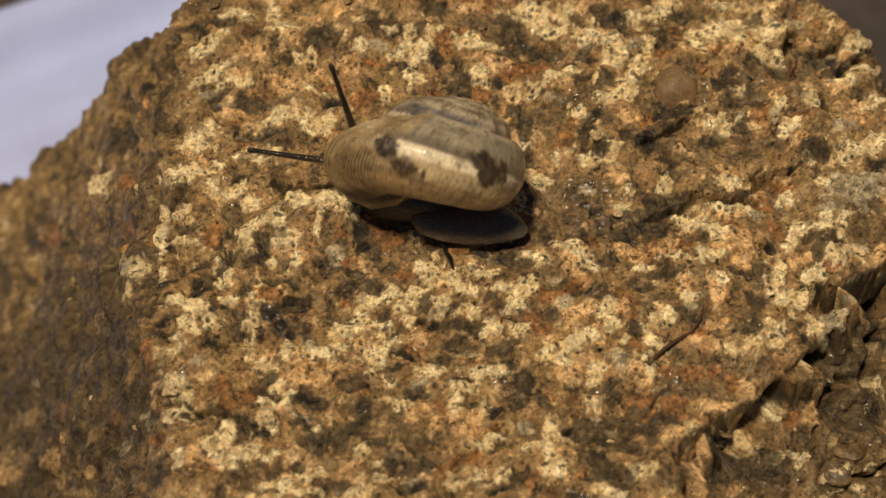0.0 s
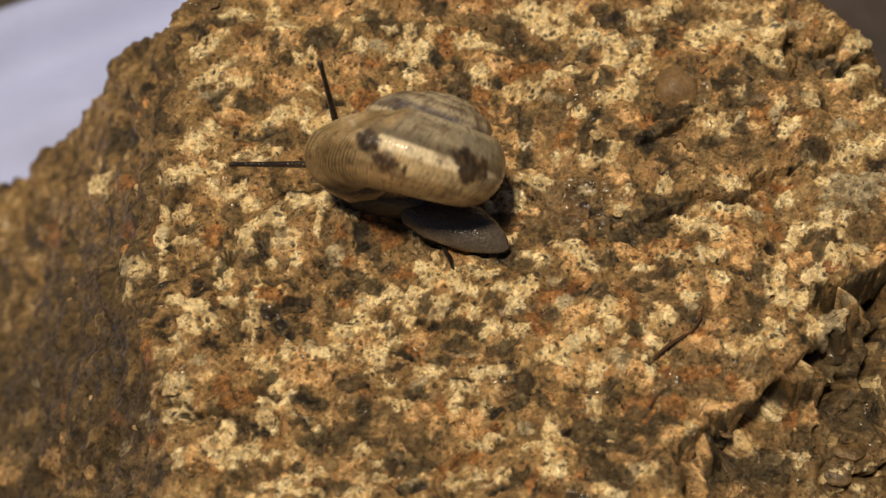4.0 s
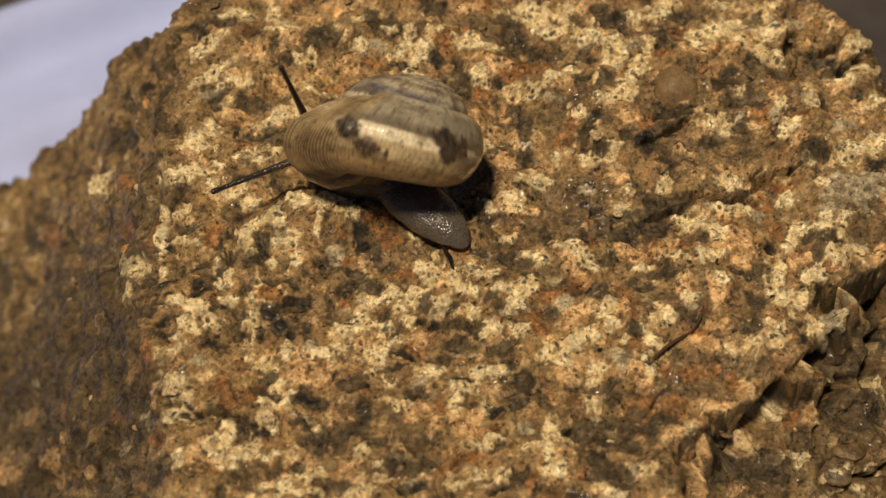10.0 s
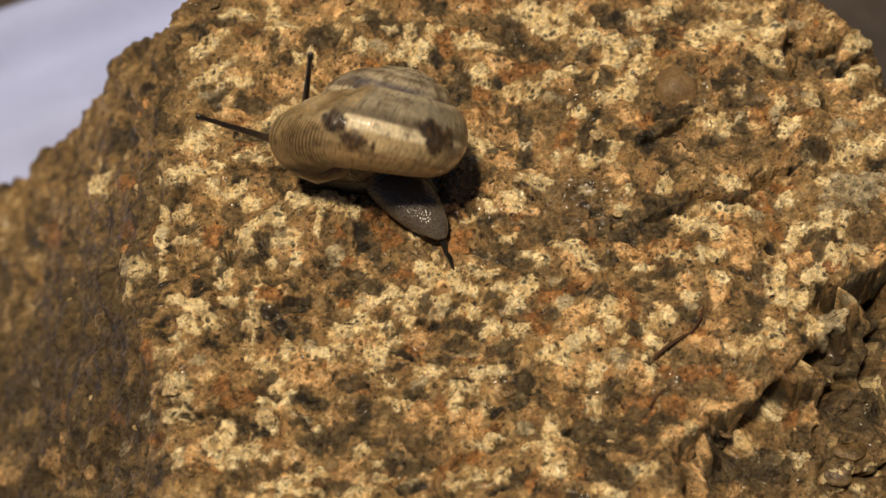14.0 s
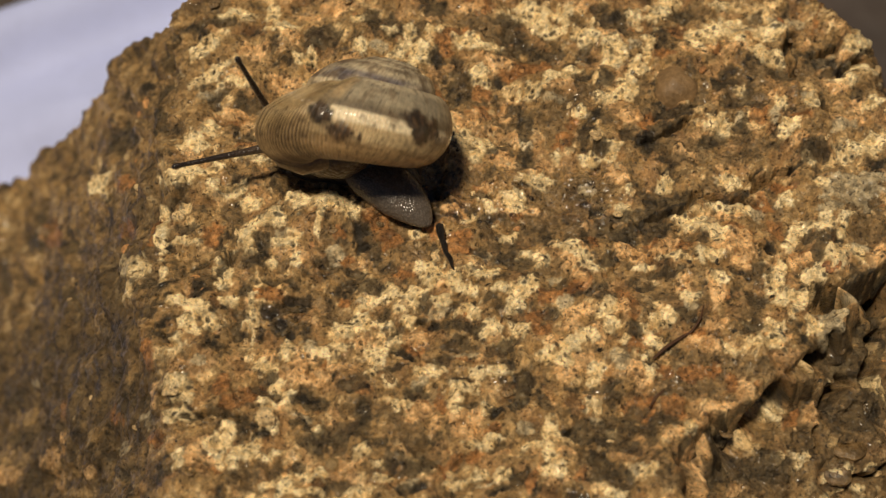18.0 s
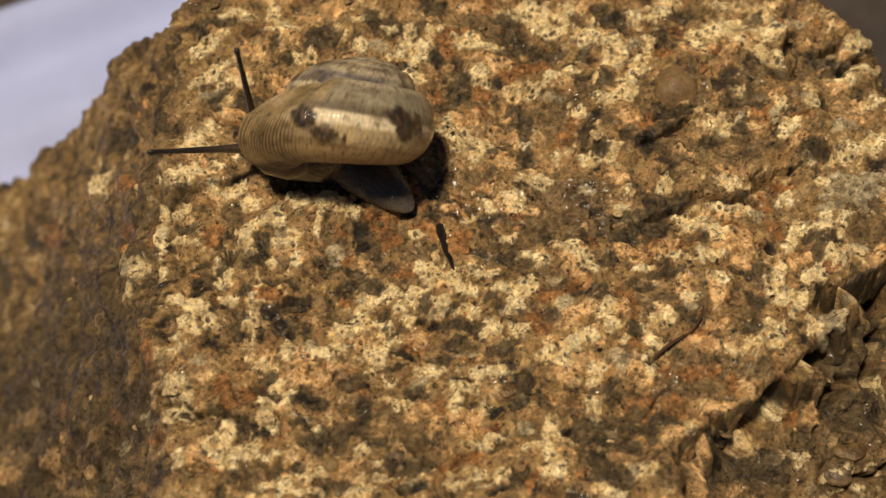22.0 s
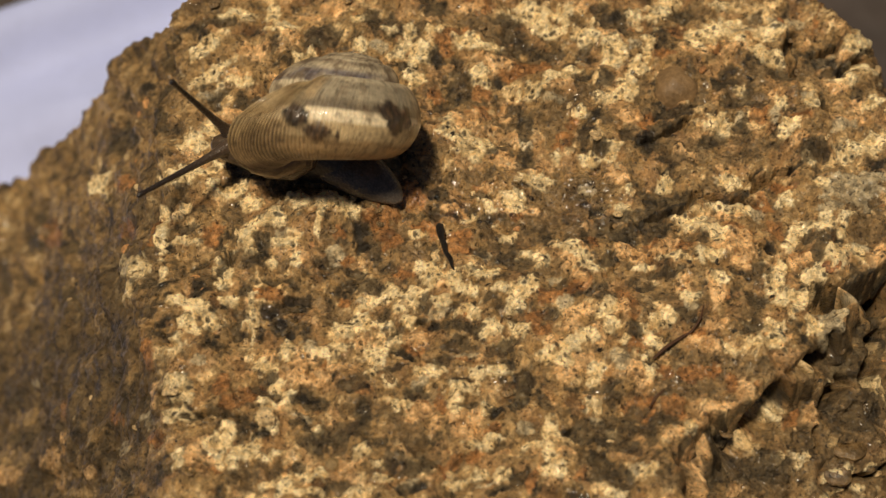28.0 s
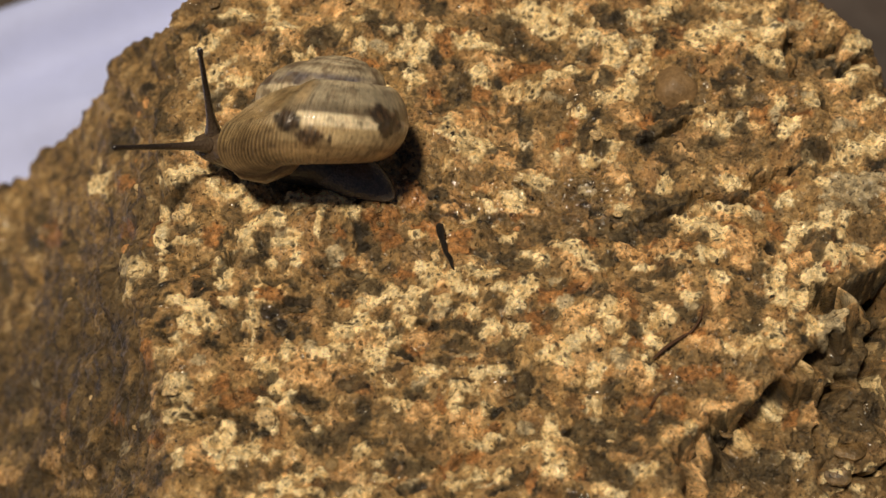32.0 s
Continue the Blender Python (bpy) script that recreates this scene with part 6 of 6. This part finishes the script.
    walk(shell, keyed([
        (0, 0.8, 3.6, 7.4, -64.12, -3.43, -26.08), (1, 0.8, 3.6, 7.4, -64.12, -3.09, -25.9), (2, 0.8, 3.6, 7.4, -64.22, -2.56, -26.1),
        (3, 0.8, 3.6, 7.4, -64.36, -1.94, -26.51), (4, 0.8, 3.6, 7.4, -64.4, -1.53, -26.47), (5, 0.8, 3.6, 7.4, -64.28, -1.44, -25.78),
        (6, 0.8, 3.6, 7.4, -64.14, -1.38, -25), (7, 0.8, 3.6, 7.4, -64.16, -1, -24.92), (8, 0.8, 3.6, 7.4, -64.1, -0.79, -24.46),
        (9, 0.8, 3.6, 7.4, -63.95, -0.8, -23.57), (10, 0.8, 3.6, 7.4, -63.73, -0.98, -22.34), (11, 0.8, 3.6, 7.4, -63.58, -1.02, -21.39),
        (12, 0.8, 3.6, 7.4, -63.48, -0.94, -20.69), (13, 0.8, 3.6, 7.4, -63.37, -0.89, -19.92), (14, 0.8, 3.6, 7.4, -63.42, -0.45, -20.01),
        (15, 0.8, 3.6, 7.4, -63.39, -0.22, -19.7), (16, 0.8, 3.6, 7.4, -63.4, 0.12, -19.6), (17, 0.8, 3.6, 7.4, -63.35, 0.28, -19.14),
        (18, 0.8, 3.6, 7.4, -63.32, 0.51, -18.81), (19, 0.8, 3.6, 7.4, -63.2, 0.47, -17.96), (20, 0.8, 3.6, 7.4, -62.98, 0.09, -16.43),
        (21, 0.8, 3.6, 7.4, -62.83, -0.12, -15.24), (22, 0.8, 3.6, 7.4, -62.73, -0.22, -14.29), (23, 0.8, 3.6, 7.4, -62.7, -0.03, -13.9),
        (24, 0.8, 3.6, 7.4, -62.67, 0.49, -13.33), (25, 0.8, 3.6, 7.4, -62.63, 0.99, -12.73), (26, 0.8, 3.6, 7.4, -62.56, 1.33, -11.81),
        (27, 0.8, 3.6, 7.4, -62.48, 1.64, -10.84), (28, 0.8, 3.6, 7.4, -62.42, 1.97, -9.91), (29, 0.8, 3.6, 7.4, -62.38, 2.46, -9.29),
        (30, 0.8, 3.6, 7.4, -62.33, 2.87, -8.51), (31, 0.8, 3.6, 7.4, -62.28, 3.28, -7.75), (32, 0.8, 3.6, 7.4, -62.26, 3.94, -7.43),
    ]))
    walk(tail, keyed([
        (0, 8.23, -0.36, 1, 0, 0, -4.26), (1, 8.53, -0.86, 1, 0, 0, -8.36), (2, 8.4, -1.35, 1, 0, 0, -12.76),
        (3, 8.21, -2.02, 1, 0, 0, -17.42), (4, 8.14, -2.54, 1, 0, 0, -21.51), (5, 8.04, -3.12, 1, 0, 0, -26.13),
        (5.5, 8.09, -3.47, 1, 0, 0, -28.65), (6, 7.7, -3.52, 1, 0, 0, -31.32), (7, 7.35, -3.93, 1, 0, 0, -33.02),
        (8, 7.12, -4.13, 1, 0, 0, -34.84), (9, 6.85, -4.04, 1, 0, 0, -36.77), (10, 6.61, -4.01, 1, 0, 0, -38.81),
        (11, 6.12, -4.17, 1, 0, 0, -40.95), (12, 5.96, -4.18, 1, 0, 0, -43.24), (13, 6.14, -4.01, 1, 0, 0, -45.68),
        (14, 6.04, -3.96, 1, 0, 0, -44.38), (14.5, 6.09, -3.84, 1, 0, 0, -43.75), (15, 6.2, -3.84, 1, 0, 0, -43.1),
        (16, 6.3, -4.03, 1, 0, 0, -41.81), (16.5, 6.35, -3.98, 1, 0, 0, -41.15), (17, 6.24, -3.73, 1, 0, 0, -40.5),
        (18, 6.08, -3.61, 1, 0, 0, -39.14), (19, 6.14, -2.98, 1, 0, 0, -37.83), (20, 6.22, -2.51, 1, 0, 0, -36.91),
        (21, 6.22, -2.28, 1, 0, 0, -35.95), (22, 6.16, -2.14, 1, 0, 0, -34.97), (23, 6.25, -1.93, 1, 0, 0, -33.98),
        (24, 6.42, -1.88, 1, 0, 0, -32.96), (25, 6.57, -1.89, 1, 0, 0, -31.92), (25.5, 6.59, -1.88, 1, 0, 0, -31.46),
        (26, 6.61, -1.88, 1, 0, 0, -31), (27, 6.46, -1.69, 1, 0, 0, -30.06), (27.5, 6.44, -1.62, 1, 0, 0, -29.58),
        (28, 6.47, -1.6, 1, 0, 0, -29.1), (29, 6.55, -1.55, 1, 0, 0, -28.12), (30, 6.65, -1.41, 1, 0, 0, -27.12),
        (31, 6.64, -1.12, 1, 0, 0, -26.1), (32, 6.85, -0.97, 1, 0, 0, -25.07),
    ]))
    walk(head, keyed([
        (0, -5.79, 4.25, 4.8, 0, 0, 0), (1, -5.66, 4.2, 4.8, 0, 0, 0), (2, -5.57, 4.06, 4.8, 0, 0, 0),
        (3, -5.68, 3.94, 4.8, 0, 0, 0), (4, -5.74, 3.93, 4.8, 0, 0, 0), (5, -5.82, 3.84, 4.8, 0, 0, 0),
        (5.5, -5.77, 3.74, 4.8, 0, 0, 0), (6, -5.71, 3.64, 4.8, 0, 0, 0), (7, -5.77, 3.49, 4.8, 0, 0, 0),
        (8, -5.9, 3.44, 4.8, 0, 0, 0), (9, -6.03, 3.57, 4.8, 0, 0, 0), (10, -6.14, 3.5, 4.8, 0, 0, 0),
        (11, -6.32, 3.34, 4.8, 0, 0, 0), (12, -6.35, 3.23, 4.8, 0, 0, 0), (13, -6.27, 3.18, 4.8, 0, 0, 0),
        (14, -6.19, 3.09, 4.8, 0, 0, 0), (14.5, -6.17, 3.03, 4.8, 0, 0, 0), (15, -6.15, 2.98, 4.8, 0, 0, 0),
        (16, -6.22, 2.71, 4.8, 0, 0, 0), (16.5, -6.26, 2.71, 4.8, 0, 0, 0), (17, -6.3, 2.72, 4.8, 0, 0, 0),
        (18, -6.45, 2.57, 4.8, 0, 0, 0), (19, -6.47, 2.48, 4.8, 0, 0, 0), (20, -6.53, 2.47, 4.8, 0, 0, 0),
        (21, -6.72, 2.45, 4.8, 0, 0, 0), (22, -6.95, 2.31, 4.8, 0, 0, 0), (23, -7.2, 2.16, 4.8, 0, 0, 0),
        (24, -7.5, 2.09, 4.8, 0, 0, 0), (25, -7.83, 1.98, 4.8, 0, 0, 0), (25.5, -7.81, 1.95, 4.8, 0, 0, 0),
        (26, -7.79, 1.92, 4.8, 0, 0, 0), (27, -7.95, 2.04, 4.8, 0, 0, 0), (27.5, -7.96, 2.07, 4.8, 0, 0, 0),
        (28, -7.98, 2.1, 4.8, 0, 0, 0), (29, -8.18, 2.15, 4.8, 0, 0, 0), (30, -8.36, 2.29, 4.8, 0, 0, 0),
        (31, -8.51, 2.44, 4.8, 0, 0, 0), (32, -8.44, 2.46, 4.8, 0, 0, 0),
    ]))
    walk(feelers[0], keyed([
        (0, 0.1, -0.5, 0.1, 0, 71.25, -177.95), (1, 0.1, -0.5, 0.1, 0, 71.63, -174.09), (2, 0.1, -0.5, 0.1, 0, 76.55, -170.58),
        (3, 0.1, -0.5, 0.1, 0, 70.19, -165.51), (4, 0.1, -0.5, 0.1, 0, 72, -168.63), (5, 0.1, -0.5, 0.1, 0, 74.95, -172.41),
        (5.5, 0.1, -0.5, 0.1, 0, 77.67, -175.04), (6, 0.1, -0.5, 0.1, 0, 70.21, -174.57), (7, 0.1, -0.5, 0.1, 0, 65.2, -171.28),
        (8, 0.1, -0.5, 0.1, 0, 70.39, -167.04), (9, 0.1, -0.5, 0.1, 0, 77.66, -157.96), (10, 0.1, -0.5, 0.1, 0, 80.74, -150),
        (11, 0.1, -0.5, 0.1, 0, 80.99, -145.74), (12, 0.1, -0.5, 0.1, 0, 67.82, -158.46), (13, 0.1, -0.5, 0.1, 0, 60.65, -173.14),
        (14, 0.1, -0.5, 0.1, 0, 55.36, -177.57), (14.5, 0.1, -0.5, 0.1, 0, 61.44, -175.49), (15, 0.1, -0.5, 0.1, 0, 64.45, -174.27),
        (16, 0.1, -0.5, 0.1, 0, 73.16, -173.82), (16.5, 0.1, -0.5, 0.1, 0, 81.45, -176.13), (17, 0.1, -0.5, 0.1, 0, 78.44, -167.75),
        (18, 0.1, -0.5, 0.1, 0, 74.02, -156.07), (19, 0.1, -0.5, 0.1, 0, 74.31, -144.08), (20, 0.1, -0.5, 0.1, 0, 73.02, -145.17),
        (21, 0.1, -0.5, 0.1, 0, 71.3, -154.5), (22, 0.1, -0.5, 0.1, 0, 65.25, -160.37), (23, 0.1, -0.5, 0.1, 0, 61.95, -158.27),
        (24, 0.1, -0.5, 0.1, 0, 59.23, -154.79), (25, 0.1, -0.5, 0.1, 0, 64.17, -139.35), (25.5, 0.1, -0.5, 0.1, 0, 71.07, -135.2),
        (26, 0.1, -0.5, 0.1, 0, 70.39, -135.13), (27, 0.1, -0.5, 0.1, 0, 69.08, -135.02), (27.5, 0.1, -0.5, 0.1, 0, 68.43, -134.97),
        (28, 0.1, -0.5, 0.1, 0, 74.45, -137.16), (29, 0.1, -0.5, 0.1, 0, 68.9, -146.87), (30, 0.1, -0.5, 0.1, 0, 60.83, -153.69),
        (31, 0.1, -0.5, 0.1, 0, 57.15, -155.75), (32, 0.1, -0.5, 0.1, 0, 54.99, -152.75),
    ]))
    walk(feelers[1], keyed([
        (0, 0.1, 0.5, 0.2, 0, 22.34, 127.05), (1, 0.1, 0.5, 0.2, 0, 24.63, 108.39), (2, 0.1, 0.5, 0.2, 0, 27.82, 107.9),
        (3, 0.1, 0.5, 0.2, 0, 26.56, 106.07), (4, 0.1, 0.5, 0.2, 0, 20.31, 117.21), (5, 0.1, 0.5, 0.2, 0, 16.35, 133.74),
        (5.5, 0.1, 0.5, 0.2, 0, 15.27, 143.96), (6, 0.1, 0.5, 0.2, 0, 12.45, 140.92), (7, 0.1, 0.5, 0.2, 0, 7.91, 142.54),
        (8, 0.1, 0.5, 0.2, 0, 6.6, 144.86), (9, 0.1, 0.5, 0.2, 0, 9.9, 153.05), (10, 0.1, 0.5, 0.2, 0, 15.59, 153.46),
        (11, 0.1, 0.5, 0.2, 0, 13.07, 170.87), (12, 0.1, 0.5, 0.2, 0, 3.3, 182.48), (13, 0.1, 0.5, 0.2, 0, 8.96, 70.36),
        (14, 0.1, 0.5, 0.2, 0, 14.59, 55.77), (14.5, 0.1, 0.5, 0.2, 0, 9.86, 63.94), (15, 0.1, 0.5, 0.2, 0, 8.99, 83.77),
        (16, 0.1, 0.5, 0.2, 0, 11.23, 121.28), (16.5, 0.1, 0.5, 0.2, 0, 13.83, 132.39), (17, 0.1, 0.5, 0.2, 0, 15.3, 146.9),
        (18, 0.1, 0.5, 0.2, 0, 19.87, 154.81), (19, 0.1, 0.5, 0.2, 0, 24.31, 166.89), (20, 0.1, 0.5, 0.2, 0, 25.55, 162.26),
        (21, 0.1, 0.5, 0.2, 0, 17.76, 153.85), (22, 0.1, 0.5, 0.2, 0, 15.39, 111.63), (23, 0.1, 0.5, 0.2, 0, 13.68, 82.66),
        (24, 0.1, 0.5, 0.2, 0, 16.57, 59.75), (25, 0.1, 0.5, 0.2, 0, 4, 53.9), (25.5, 0.1, 0.5, 0.2, 0, 5.29, -101.42),
        (26, 0.1, 0.5, 0.2, 0, 7.41, -139.03), (27, 0.1, 0.5, 0.2, 0, 15.45, -167.06), (27.5, 0.1, 0.5, 0.2, 0, 20.21, -173.45),
        (28, 0.1, 0.5, 0.2, 0, 22.97, -170.98), (29, 0.1, 0.5, 0.2, 0, 16.21, -192.36), (30, 0.1, 0.5, 0.2, 0, 11.37, -220.65),
        (31, 0.1, 0.5, 0.2, 0, 12.21, -259.34), (32, 0.1, 0.5, 0.2, 0, 12.75, -267.22),
    ]))


motions()
